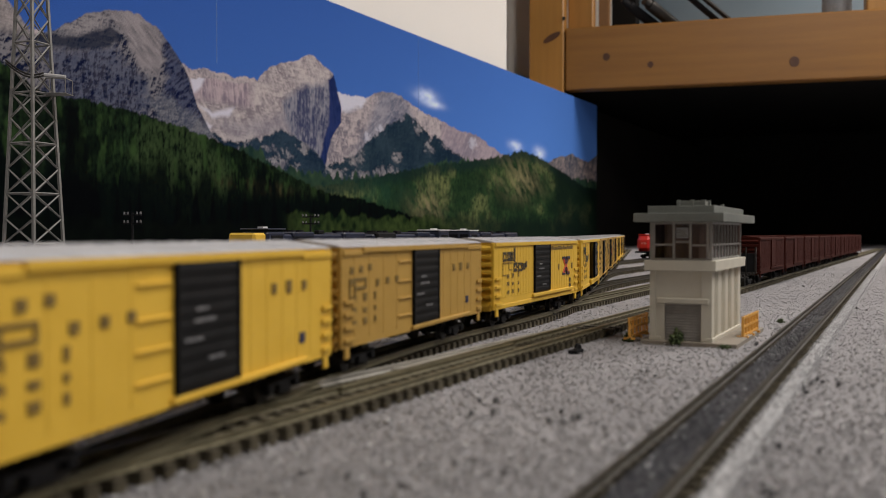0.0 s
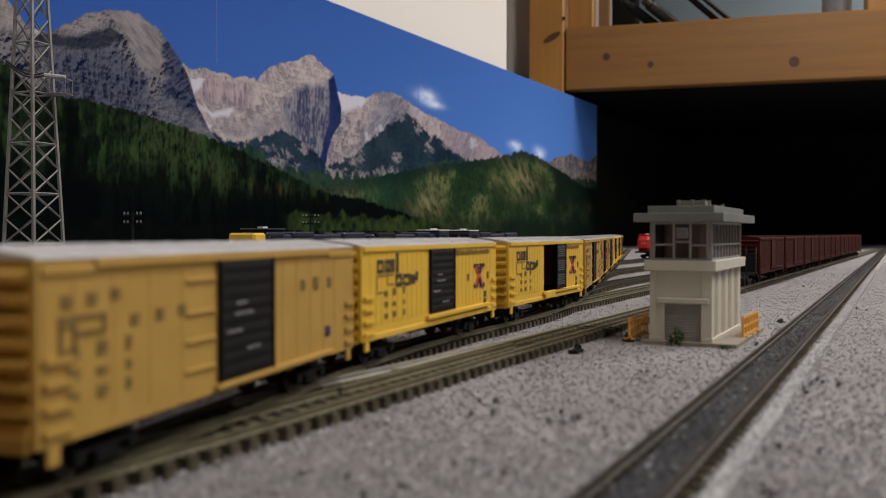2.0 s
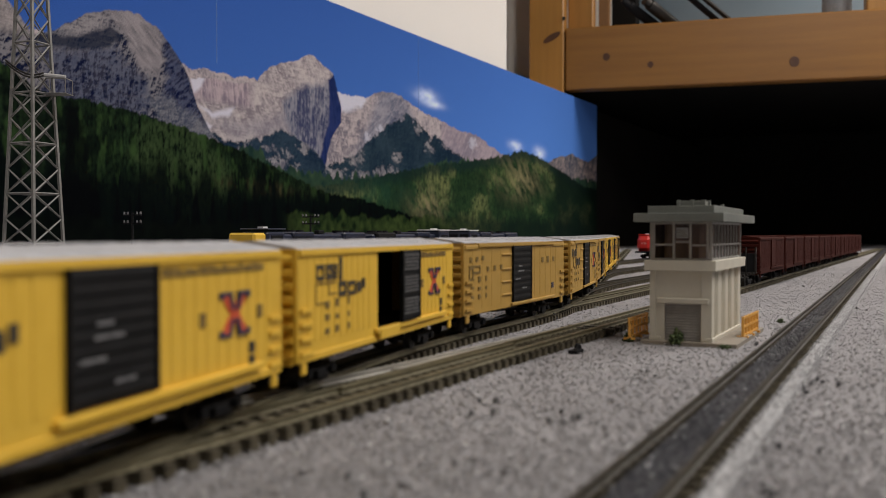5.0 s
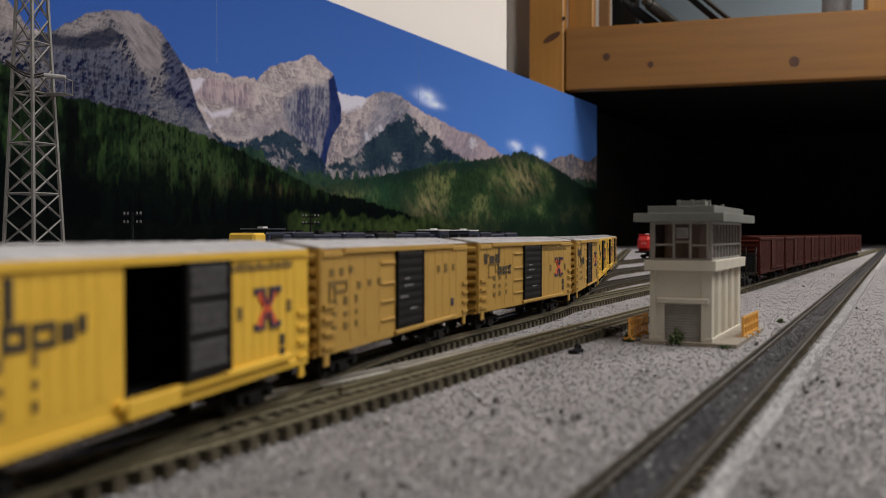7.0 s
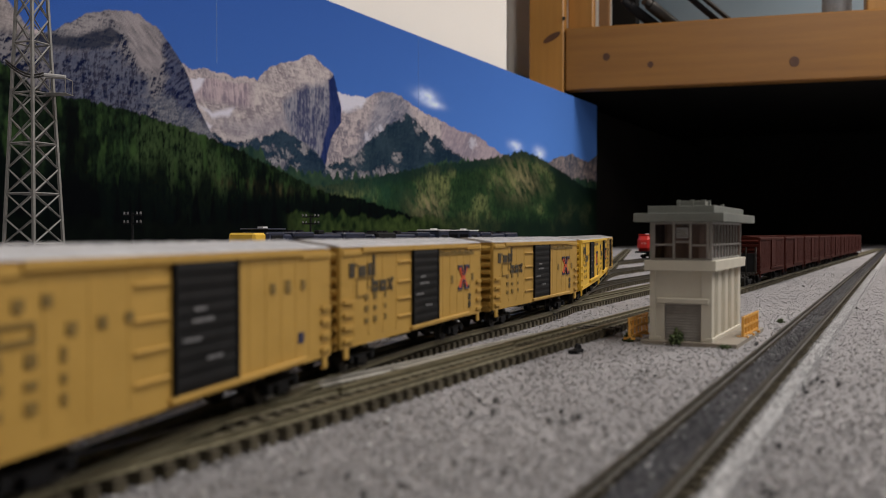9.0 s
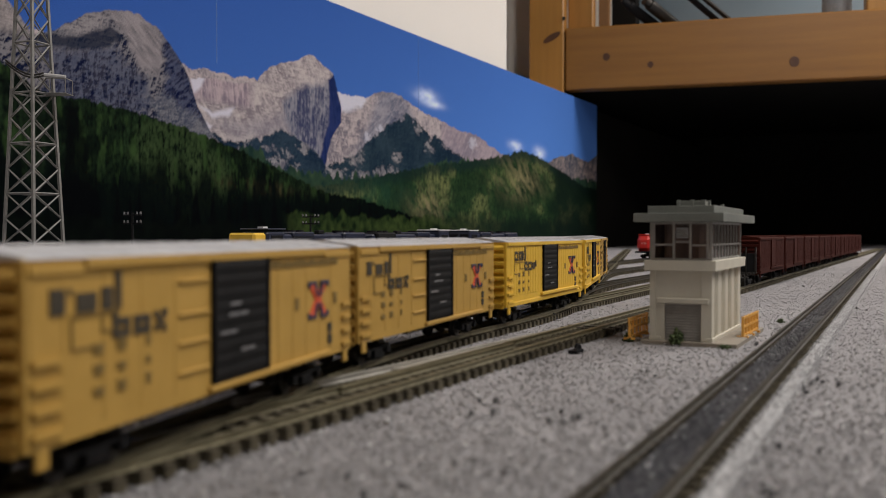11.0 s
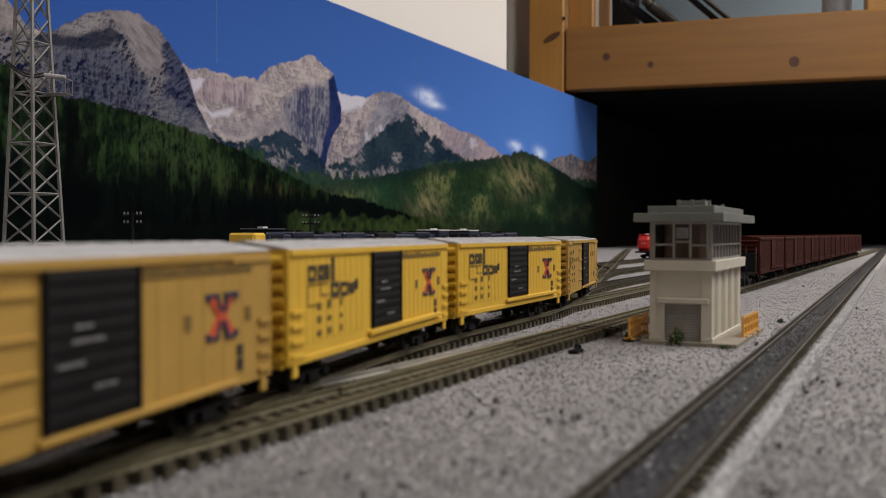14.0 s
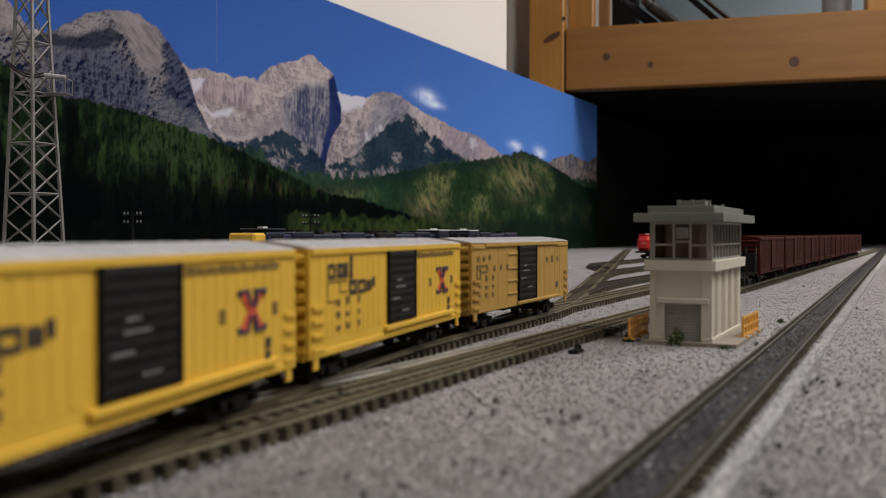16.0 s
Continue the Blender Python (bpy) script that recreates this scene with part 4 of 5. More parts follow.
def wheel_bm():
    bm = rods(((0, -0.0045, 0), (0, 0.0045, 0), 0.0006), n=8)
    for s in (-1, 1):
        rod(bm, (0, s * 0.0040, 0), (0, s * 0.0053, 0), 0.0026, 20)
        rod(bm, (0, s * 0.0036, 0), (0, s * 0.0040, 0), 0.0031, 20)
        for k in range(5):
            a = k * 1.2566
            rod(bm, (0.0014 * math.cos(a), s * 0.0052, 0.0014 * math.sin(a)), (0.0014 * math.cos(a), s * 0.0055, 0.0014 * math.sin(a)), 0.00045, 6)
    return bm


def truck_parts(car, x):
    bm = boxes((x - 0.0012, x + 0.0012, -0.0062, 0.0062, 0.0024, 0.0046), bevel=0.0002)
    tr = part("truck", bm, BLACK, car, "black truck with sprung side frames")
    for s in (-1, 1):
        y = s * 0.0066
        f = boxes((x - 0.0066, x + 0.0066, y - 0.0006, y + 0.0006, 0.0030, 0.0040), (x - 0.0024, x + 0.0024, y - 0.0007, y + 0.0007, 0.0012, 0.0031),
                  (x - 0.0066, x - 0.0044, y - 0.0008, y + 0.0008, 0.0018, 0.0036), (x + 0.0044, x + 0.0066, y - 0.0008, y + 0.0008, 0.0018, 0.0036), bevel=0.0002)
        part("side_frame", f, BLACK, tr)
    for dx in (-0.0055, 0.0055):
        w = new("wheelset", WHEEL_MESH)
        w.parent = tr
        w.location = (x + dx, 0, 0.0026)


def coupler_parts(car):
    for s in (-1, 1):
        part("coupler", boxes(tuple(sorted((s * (L2 - 0.002), s * (L2 + 0.0040)))) + (-0.0007, 0.0007, 0.0042, 0.0056),
                              tuple(sorted((s * (L2 + 0.0030), s * (L2 + 0.0052)))) + (-0.0012, 0.0012, 0.0040, 0.0058), bevel=0.0002), BLACK, car)


_bm = wheel_bm()
WHEEL_MESH = bpy.data.meshes.new("wheelset")
_bm.to_mesh(WHEEL_MESH)
_bm.free()
WHEEL_MESH.materials.append(STEEL)


def boxcar(paint, kind, marks, label, open_door=False, group="boxcars of the moving train"):
    car = empty("boxcar", Matrix(), label, "boxcar", group)
    bm = hull_bm(open_door)
    bmesh.ops.recalc_face_normals(bm, faces=bm.faces)
    part("body", bm, paint, car)
    side_strips(car, kind, paint)
    part("roof", roof_bm(), ROOFGREY if paint is not BROWN else BROWN, car, "pale grey galvanised roof" if paint is not BROWN else "")
    for x in (-L2, L2):
        part("end_wall", end_bm(x, paint), paint, car)
        for y in (-W2, W2 - 0.0011):
            part("corner_post", post_bm(x, y), paint, car)
        part("end_sill", boxes((min(x, x * 1.025), max(x, x * 1.025), -W2 + 0.0011, W2 - 0.0011, SILL - 0.0004, SILL + 0.0010), bevel=0.0001), paint, car)
    zdoor = 0.0096 if kind == "ribbed" else 0.0078
    off = 0.0125 if open_door else 0.0
    d = part("door", door_bm(D0 + off, D1 + off * 0.55, zdoor), DOOR_SHADE_BLACK if paint is not BROWN else BROWN, car,
             "black ribbed sliding door, half open" if open_door else "black ribbed sliding door")
    for x in (D0 + off, D1 + off * 0.55 - 0.0006):
        part("door_edge", boxes((x, x + 0.0006, -W2 - 0.0008, -W2 + 0.0002, zdoor, EAVE - 0.0012)), DOOR_SHADE_BLACK if paint is not BROWN else BROWN, d)
    if open_door:
        d.location.y = -0.0009
        t = 0.0012
        # added black lining: the car's inner shade is put into its colour
        part("interior", boxes((-L2 + t, L2 - t, W2 - 0.0016, W2 - 0.0010, SILL + 0.0020, EAVE - 0.0010), (-L2 + t, L2 - t, -W2 + t, W2 - 0.0016, SILL + 0.0019, SILL + 0.0022)), DOOR_SHADE_BLACK, car, "empty interior, shade put in by an added black lining")
        part("threshold", boxes((D0 - 0.0010, D0 + 0.0115, -W2 - 0.0013, -W2 + 0.0002, SILL + 0.0004, SILL + 0.0030), bevel=0.0002), paint, car, "bright yellow door threshold")
        for z in (0.0112, 0.0166, 0.0220):
            for k in range(5):
                zz = z + 0.00085 * k
                part("door_grille_bar", boxes((D0 + off + 0.0012 + 0.0002 * (k % 2), D1 + off * 0.55 - 0.0011 - 0.0003 * (k % 3), -W2 - 0.00072, -W2 - 0.0003, zz, zz + 0.00045)), GRILLE, d, "grey worn door bar")
    part("underframe", boxes((-L2 + 0.004, L2 - 0.004, -0.0016, 0.0016, 0.0042, SILL + 0.0008), (-0.012, 0.006, -0.0058, 0.0058, 0.0046, SILL + 0.0008),
                             (-L2 + 0.009, L2 - 0.009, -0.0066, 0.0066, SILL - 0.0004, SILL + 0.0008)), BLACK, car)
    low = [0.0075, 0.0103, 0.0131, 0.0158]
    for x0, x1 in ((-L2 + 0.0003, -L2 + 0.0052), (L2 - 0.0045, L2 - 0.0003)):
        rungs(car, paint, x0, x1, low)
    for s in (-1, 1):
        for y in (-W2 + 0.0002, W2 - 0.0002):
            o = part("stirrup_step", step_bm(s * (L2 - 0.0022)), paint, car)
            o.location.y = y
    for z in low:
        part("end_rung", boxes((-L2 - 0.0018, -L2 - 0.0012, -W2 + 0.0008, -W2 + 0.0045, z, z + 0.0005), (-L2 - 0.0018, -L2, -W2 + 0.0008, -W2 + 0.0012, z, z + 0.0005)), paint, car)
    for x in (-0.0325, 0.0325):
        truck_parts(car, x)
    coupler_parts(car)
    if marks:
        lettering(car, marks)
    return car


def lettering(car, marks):
    """Printed marks on the viewed side, as plain blocks and bars."""
    if marks in ("logo", "logo_dark"):
        t = 0.0009
        if marks == "logo":
            top = hollow(0.0072, 0.0108, 0.0216, 0.0248, t) + hollow(0.0116, 0.0150, 0.0216, 0.0248, 0.0012) + [(0.0156, 0.0170, 0.0216, 0.0248), (0.0180, 0.0194, 0.0213, 0.0262)]
            low = hollow(0.0176, 0.0215, 0.0179, 0.0211, 0.0011) + hollow(0.0222, 0.0263, 0.0179, 0.0209, t) + [(0.0270, 0.0296, 0.0182, 0.0206), (0.0302, 0.0316, 0.0190, 0.0212)]
        else:
            top = [(0.0034, 0.0060, 0.0214, 0.0245), (0.0066, 0.0072, 0.0236, 0.0245), (0.0080, 0.0118, 0.0214, 0.0238), (0.0128, 0.0150, 0.0214, 0.0243), (0.0156, 0.0168, 0.0214, 0.0262)]
            low = hollow(0.0150, 0.0186, 0.0176, 0.0202, 0.0010) + [(0.0150, 0.0160, 0.0202, 0.0212)] + hollow(0.0195, 0.0232, 0.0176, 0.0202, 0.0011) + [(0.0242, 0.0252, 0.0194, 0.0204), (0.0250, 0.0262, 0.0184, 0.0196), (0.0242, 0.0252, 0.0176, 0.0186), (0.0260, 0.0272, 0.0194, 0.0206), (0.0260, 0.0270, 0.0174, 0.0186)]
        for spec in (top, low):
            part("block_logo", bars(spec), INK, car, "black block logo")
        part("logo_outline", bars([(0.0070, 0.0165, 0.0209, 0.0212), (0.0070, 0.0073, 0.0172, 0.0209), (0.0070, 0.0110, 0.0169, 0.0172), (0.0128, 0.0131, 0.0186, 0.0207), (0.0128, 0.0168, 0.0186, 0.0189)]), INKSOFT, car)
        for plate in cross_bm(0.0797, 0.0181, 0.0108, 0.0072, "red"):
            part("crossed_arrow", plate, RED, car, "orange-red crossed arrow")
        for plate in cross_bm(0.0797, 0.0181, 0.0108, 0.0072, "blue"):
            part("arrow_edge", plate, BLUE, car, "dark blue arrow edge")
        for u in (0.0690, 0.0874):
            part("side_emblem", bars([(u, u + 0.0018, 0.0168, 0.0190)]), INKSOFT, car)
        x, specs, rng = 0.0592, [], random.Random(3)
        while x < 0.0895:
            w = rng.uniform(0.0009, 0.0018)
            specs.append((x, x + w, 0.0247, 0.0247 + rng.choice((0.0010, 0.0012, 0.0014))))
            x += w + 0.0004
        tagged(part("slogan", bars(specs), INKSOFT, car), kind="stuff")
        for z0, z1 in ((0.0088, 0.0107), (0.0111, 0.0130)):
            part("data_plate", bars([(0.0845, 0.0865, z0, z1)]), INK, car, "black stencil plate")
        columns = ((0.0112, 0.0020), (0.0160, 0.0018), (0.0222, 0.0010))
    else:
        part("road_mark", bars(hollow(0.0030, 0.0062, 0.0163, 0.0206, 0.0007) + [(0.0062, 0.0118, 0.0186, 0.0193), (0.0030, 0.0118, 0.0206, 0.0212), (0.0111, 0.0118, 0.0193, 0.0206)]), INKSOFT, car, "faded brown outline mark")
        for u, z in ((0.0035, 0.0222), (0.0082, 0.0223), (0.0128, 0.0226), (0.0170, 0.0190), (0.0228, 0.0192), (0.0284, 0.0193)):
            part("dot", bars([(u, u + 0.0018, z, z + 0.0015)]), INKSOFT, car)
        for u in (0.0700, 0.0826):
            part("emblem", bars([(u, u + 0.0019, 0.0204, 0.0222)]), INKSOFT, car)
        part("emblem", bars([(0.0758, 0.0780, 0.0202, 0.0225)]), INKSOFT, car, "faded brown emblem")
        part("data_plate", bars([(0.0814, 0.0838, 0.0104, 0.0124)]), BLUE, car, "dark blue stencil plate")
        columns = ((0.0045, 0.0020), (0.0100, 0.0020), (0.0160, 0.0010))
    rng = random.Random(9)
    specs = []
    for u, w in columns:
        for z in (0.0160, 0.0135, 0.0108):
            specs.append((u, u + w, z, z + rng.uniform(0.0010, 0.0018)))
    tagged(part("stencil", bars(specs), INKSOFT, car), kind="stuff")
    if "open door" in car["label"]:
        return
    for u0, u1, z0 in ((0.0445, 0.0478, 0.0196), (0.0440, 0.0500, 0.0179), (0.0412, 0.0462, 0.0152), (0.0480, 0.0525, 0.0120)):
        part("door_stencil", bars([(u0, u1, z0, z0 + 0.0004)], y=-W2 - 0.00045), STENCIL, car, "worn white stencil mark")


SPEED, SPEED2, START, PITCH = 0.04667, 0.00004, -0.11106, 0.1057


def car_pose(n, t):
    s = START + n * PITCH - SPEED * t - SPEED2 * t * t
    x1, y1 = on_path(s + 0.0115)
    x2, y2 = on_path(s + 0.0845)
    a = math.atan2(y2 - y1, x2 - x1)
    k = (L2 - 0.0115) / math.hypot(x2 - x1, y2 - y1)
    return Matrix.Translation((x1 + (x2 - x1) * k, y1 + (y2 - y1) * k, RAILZ)) @ Matrix.Rotation(a, 4, "Z")


MOVING = []


def moving_train():
    for paint, kind, marks, opened, label in (
            (YELLOW, "posted", "plain", False, "bright yellow boxcar with black door and faded markings"),
            (TAN, "posted", "plain", False, "faded tan boxcar with black door and small emblems"),
            (YELLOW, "ribbed", "logo", False, "bright yellow ribbed boxcar with crossed arrows"),
            (YELLOW, "ribbed", "logo", True, "bright yellow ribbed boxcar with its open door"),
            (TAN, "posted", "plain", False, "faded tan boxcar with black door and small emblems"),
            (TAN, "posted", "logo_dark", False, "faded tan boxcar with heavy dark logo"),
            (TAN, "posted", "logo_dark", False, "faded tan boxcar with heavy dark logo"),
            (YELLOW, "ribbed", "logo", False, "bright yellow ribbed boxcar with crossed arrows"),
            (YELLOW, "ribbed", "logo", False, "bright yellow ribbed boxcar with crossed arrows"),
            (TAN, "posted", "plain", False, "faded tan boxcar at the tail of the train")):
        MOVING.append(boxcar(paint, kind, marks, label, opened))


def motions():
    times = [i * 0.4 for i in range(41)]
    spins = [i * 0.08 for i in range(201)]
    for n, car in enumerate(MOVING):
        walk(car, [(t, car_pose(n, t)) for t in times])
        for tr in car.children:
            if tr.name.startswith("truck"):
                for w in tr.children:
                    if w.name.startswith("wheelset"):
                        at = w.location.copy()
                        walk(w, [(t, Matrix.Translation(at) @ Matrix.Rotation(-(SPEED * t + SPEED2 * t * t) / 0.0026, 4, "Y")) for t in spins])


# ---- control tower ----
TW, TD = 0.0183, 0.0525
TOWER_AT = (0.0655, 0.2840)


def control_tower():
    m = Matrix.Translation((*TOWER_AT, 0)) @ Matrix.Rotation(-H, 4, "Z")
    ob = empty("control_tower", m, "cream two-storey model control tower on a tan slab", "tower")
    part("foundation", boxes((-0.003, 0.0262, -0.0018, 0.055, -0.0008, 0.0011), bevel=0.0002), FLOORSLAB, ob, "tan concrete slab")
    t = 0.0012
    z0, z1 = 0.0011, 0.0229
    gx0, gx1, gz = 0.0042, 0.0156, 0.0127
    bm = boxes((0, gx0, 0, t, z0, z1), (gx1, TW, 0, t, z0, z1), (gx0, gx1, 0, t, gz, z1), (0, TW, TD - t, TD, z0, z1), (0, t, t, TD - t, z0, z1), (TW - t, TW, t, TD - t, z0, z1))
    part("wall", bm, WALLPAINT, ob)
    for x0 in (-0.0004, TW - 0.0029):
        part("corner_pier", boxes((x0, x0 + 0.0033 - (0.0015 if x0 < 0 else 0), -0.0005, 0.0004, z0, z1), bevel=0.0001), WALLPAINT, ob)
    for k, (y0, y1) in enumerate(((-0.0003, 0.0040), (0.0105, 0.0155), (0.0225, 0.0275), (0.0345, 0.0395), (0.0470, 0.0528))):
        part("side_pier", boxes((TW - 0.0004, TW + 0.00028, y0, y1, z0, z1), bevel=0.0001), WALLPAINT, ob)
    part("wall_groove", boxes(*[(TW, TW + 0.0002, y, y + 0.0006, z0 + 0.0008, z1) for y in np.arange(0.0052, 0.047, 0.0016)]), WALLPAINT, ob)
    part("plinth", boxes((-0.0006, gx0 - 0.0011, -0.0007, 0.0, z0, z0 + 0.0012), bevel=0.0001), WALLPAINT, ob)
    part("plinth", boxes((gx1 + 0.0011, TW + 0.0006, -0.0007, 0.0, z0, z0 + 0.0012), bevel=0.0001), WALLPAINT, ob)
    part("plinth", boxes((TW, TW + 0.0006, 0.0, TD, z0, z0 + 0.0012), bevel=0.0001), WALLPAINT, ob)
    part("door_surround", boxes((gx0 - 0.0010, gx0, -0.0003, 0.0006, z0, gz), (gx1, gx1 + 0.0010, -0.0003, 0.0006, z0, gz)), WALLPAINT, ob)
    part("door_hood", boxes((gx0 - 0.0022, gx1 + 0.0022, -0.0009, 0.0003, gz, gz + 0.0017), bevel=0.0002), WALLPAINT, ob)
    sh = part("roller_shutter", boxes((gx0, gx1, 0.0009, 0.0013, z0, gz)), SHUTTER, ob, "grey slatted roller shutter")
    n = 14
    for k in range(n):
        zz = z0 + (gz - z0) * k / n
        o = part("slat", boxes((gx0, gx1, 0.0004, 0.0009, zz + 0.0001, zz + (gz - z0) / n - 0.00012), bevel=0.0001), SHUTTER, sh)
    part("band", boxes((-0.0019, TW + 0.0017, -0.0017, TD + 0.0017, z1, 0.0261), bevel=0.0001), WALLPAINT, ob)
    # glazed upper storey
    w0, w1 = 0.0261, 0.0380
    part("cabin_floor", boxes((0.0012, TW - 0.0012, 0.0012, TD - 0.0012, 0.0261, 0.0265)), INTERIOR, ob)
    part("inner_wall", boxes((0.0030, TW - 0.0045, 0.0045, 0.0050, 0.0265, w1), (TW - 0.0050, TW - 0.0045, 0.0050, TD - 0.004, 0.0265, w1)), INTERIOR, ob)
    for x in (0.0004, 0.0066, 0.0117, TW - 0.0014):
        part("mullion", boxes((x, x + 0.0007, -0.0002, 0.0006, w0, w1)), SHUTTER, ob)
    for x, y in ((-0.0004, -0.0004), (TW - 0.0004, -0.0004), (-0.0004, TD - 0.0004), (TW - 0.0004, TD - 0.0004)):
        part("corner_post", boxes((x, x + 0.0008, y, y + 0.0008, w0, w1)), MULLION, ob)
    for x0, x1, z in ((0.0012, 0.0066, 0.0306), (0.0074, 0.0117, 0.0315), (0.0125, TW - 0.0014, 0.0305)):
        part("transom", boxes((x0, x1, -0.0001, 0.0005, z, z + 0.0006)), SHUTTER, ob)
    for z in (w0, w1 - 0.0007):
        part("window_rail", boxes((0.0004, TW - 0.0004, -0.0001, 0.0005, z, z + 0.0007)), MULLION, ob)
        part("window_rail", boxes((TW - 0.0005, TW + 0.0001, 0.0004, TD - 0.0004, z, z + 0.0007)), MULLION, ob)
    for y in np.linspace(0.0062, TD - 0.007, 8):
        part("mullion", boxes((TW - 0.0004, TW + 0.0002, y, y + 0.0004, w0, w1)), MULLION, ob)
    part("transom", boxes((TW - 0.0004, TW + 0.00005, 0.0004, TD - 0.0004, 0.0306, 0.0312)), MULLION, ob)
    part("notice", boxes((0.0076, 0.0112, 0.0007, 0.0009, 0.0330, 0.0362)), WHITE, ob, "white notice sheet in the window")
    part("notice_bars", boxes(*[(0.0079, 0.0109, 0.0006, 0.0007, z, z + 0.0002) for z in (0.0335, 0.0341, 0.0347, 0.0353)]), INKSOFT, ob)
    for x0, x1 in ((0.0012, 0.0066), (0.0074, 0.0117), (0.0125, TW - 0.0014)):
        g = part("pane", boxes((x0, x1, 0.0002, 0.00035, w0 + 0.0007, w1 - 0.0007)), GLASS, ob)
        g.visible_shadow = False
    g = part("pane", boxes((TW - 0.0003, TW - 0.00015, 0.0006, TD - 0.0006, w0 + 0.0007, w1 - 0.0007)), GLASS, ob)
    g.visible_shadow = False
    part("back_wall", boxes((0, TW, TD - 0.0008, TD - 0.0004, w0, w1), (0, 0.0005, 0.0005, TD - 0.0008, w0, w1)), INTERIOR, ob)
    # roof
    part("roof", boxes((-0.0046, TW + 0.0044, -0.0046, TD + 0.0044, w1, 0.0407), bevel=0.0001), ROOFGREEN, ob)
    part("roof_deck", boxes((-0.0010, TW + 0.0010, -0.0010, TD + 0.0010, 0.0407, 0.0430), bevel=0.0001), ROOFGREEN, ob)
    part("roof_hatch", boxes((0.0070, 0.0152, 0.0040, 0.0160, 0.0430, 0.0446), bevel=0.0001), ROOFGREEN, ob)
    for x, y in ((0.0070, 0.0033), (0.0112, 0.0033), (0.0148, 0.0033), (0.0148, 0.0110), (0.017, 0.022)):
        part("roof_vent", boxes((x, x + 0.0010, y, y + 0.0014, 0.0430, 0.0449 if y < 0.02 else 0.0440)), ROOFGREEN, ob)
    return ob


def safety_fence(x0, y0, x1, y1, label):
    d = Vector((x1 - x0, y1 - y0, 0))
    m = Matrix.Translation((x0, y0, 0.0009)) @ Matrix.Rotation(math.atan2(d.y, d.x), 4, "Z")
    n, l, hgt = 6, d.length, 0.0068
    ob = empty("safety_fence", m, label, "fence", "orange fences by the tower")
    for k in range(n):
        x = l * k / (n - 1)
        part("post", boxes((x - 0.0004, x + 0.0004, -0.0004, 0.0004, 0, hgt), bevel=0.0001), ORANGE, ob)
        if k % 2 == 0:
            part("foot", boxes((x - 0.0004, x + 0.0004, -0.0018, 0.0018, -0.0002, 0.0005)), ORANGE, ob)
    for z in (hgt - 0.0006, hgt * 0.5, 0.0006):
        part("rail", boxes((0, l, -0.0003, 0.0003, z - 0.0003, z + 0.0004)), ORANGE, ob)


def bush(x, y, r, hgt, seed, label):
    rng = random.Random(seed)
    bm = bmesh.new()
    for _ in range(150):
        p = Vector((rng.gauss(0, 0.38) * r, rng.gauss(0, 0.38) * r, abs(rng.gauss(0.42, 0.25)) * hgt))
        s = r * rng.uniform(0.12, 0.3)
        bmesh.ops.create_icosphere(bm, subdivisions=1, radius=s, matrix=Matrix.Translation(p) @ Matrix.Rotation(rng.random() * 6, 4, "X") @ Matrix.Diagonal((1, 0.6, 1.2, 1)))
    o = part("bush", bm, LEAF)
    o.location = (x, y, 0.0)
    tagged(o, label, "bush", "foam bushes")


# ---- lattice mast ----
def angle_bm(a, b, w):
    """A thin square bar from a to b."""
    return rods((a, b, w), n=4)


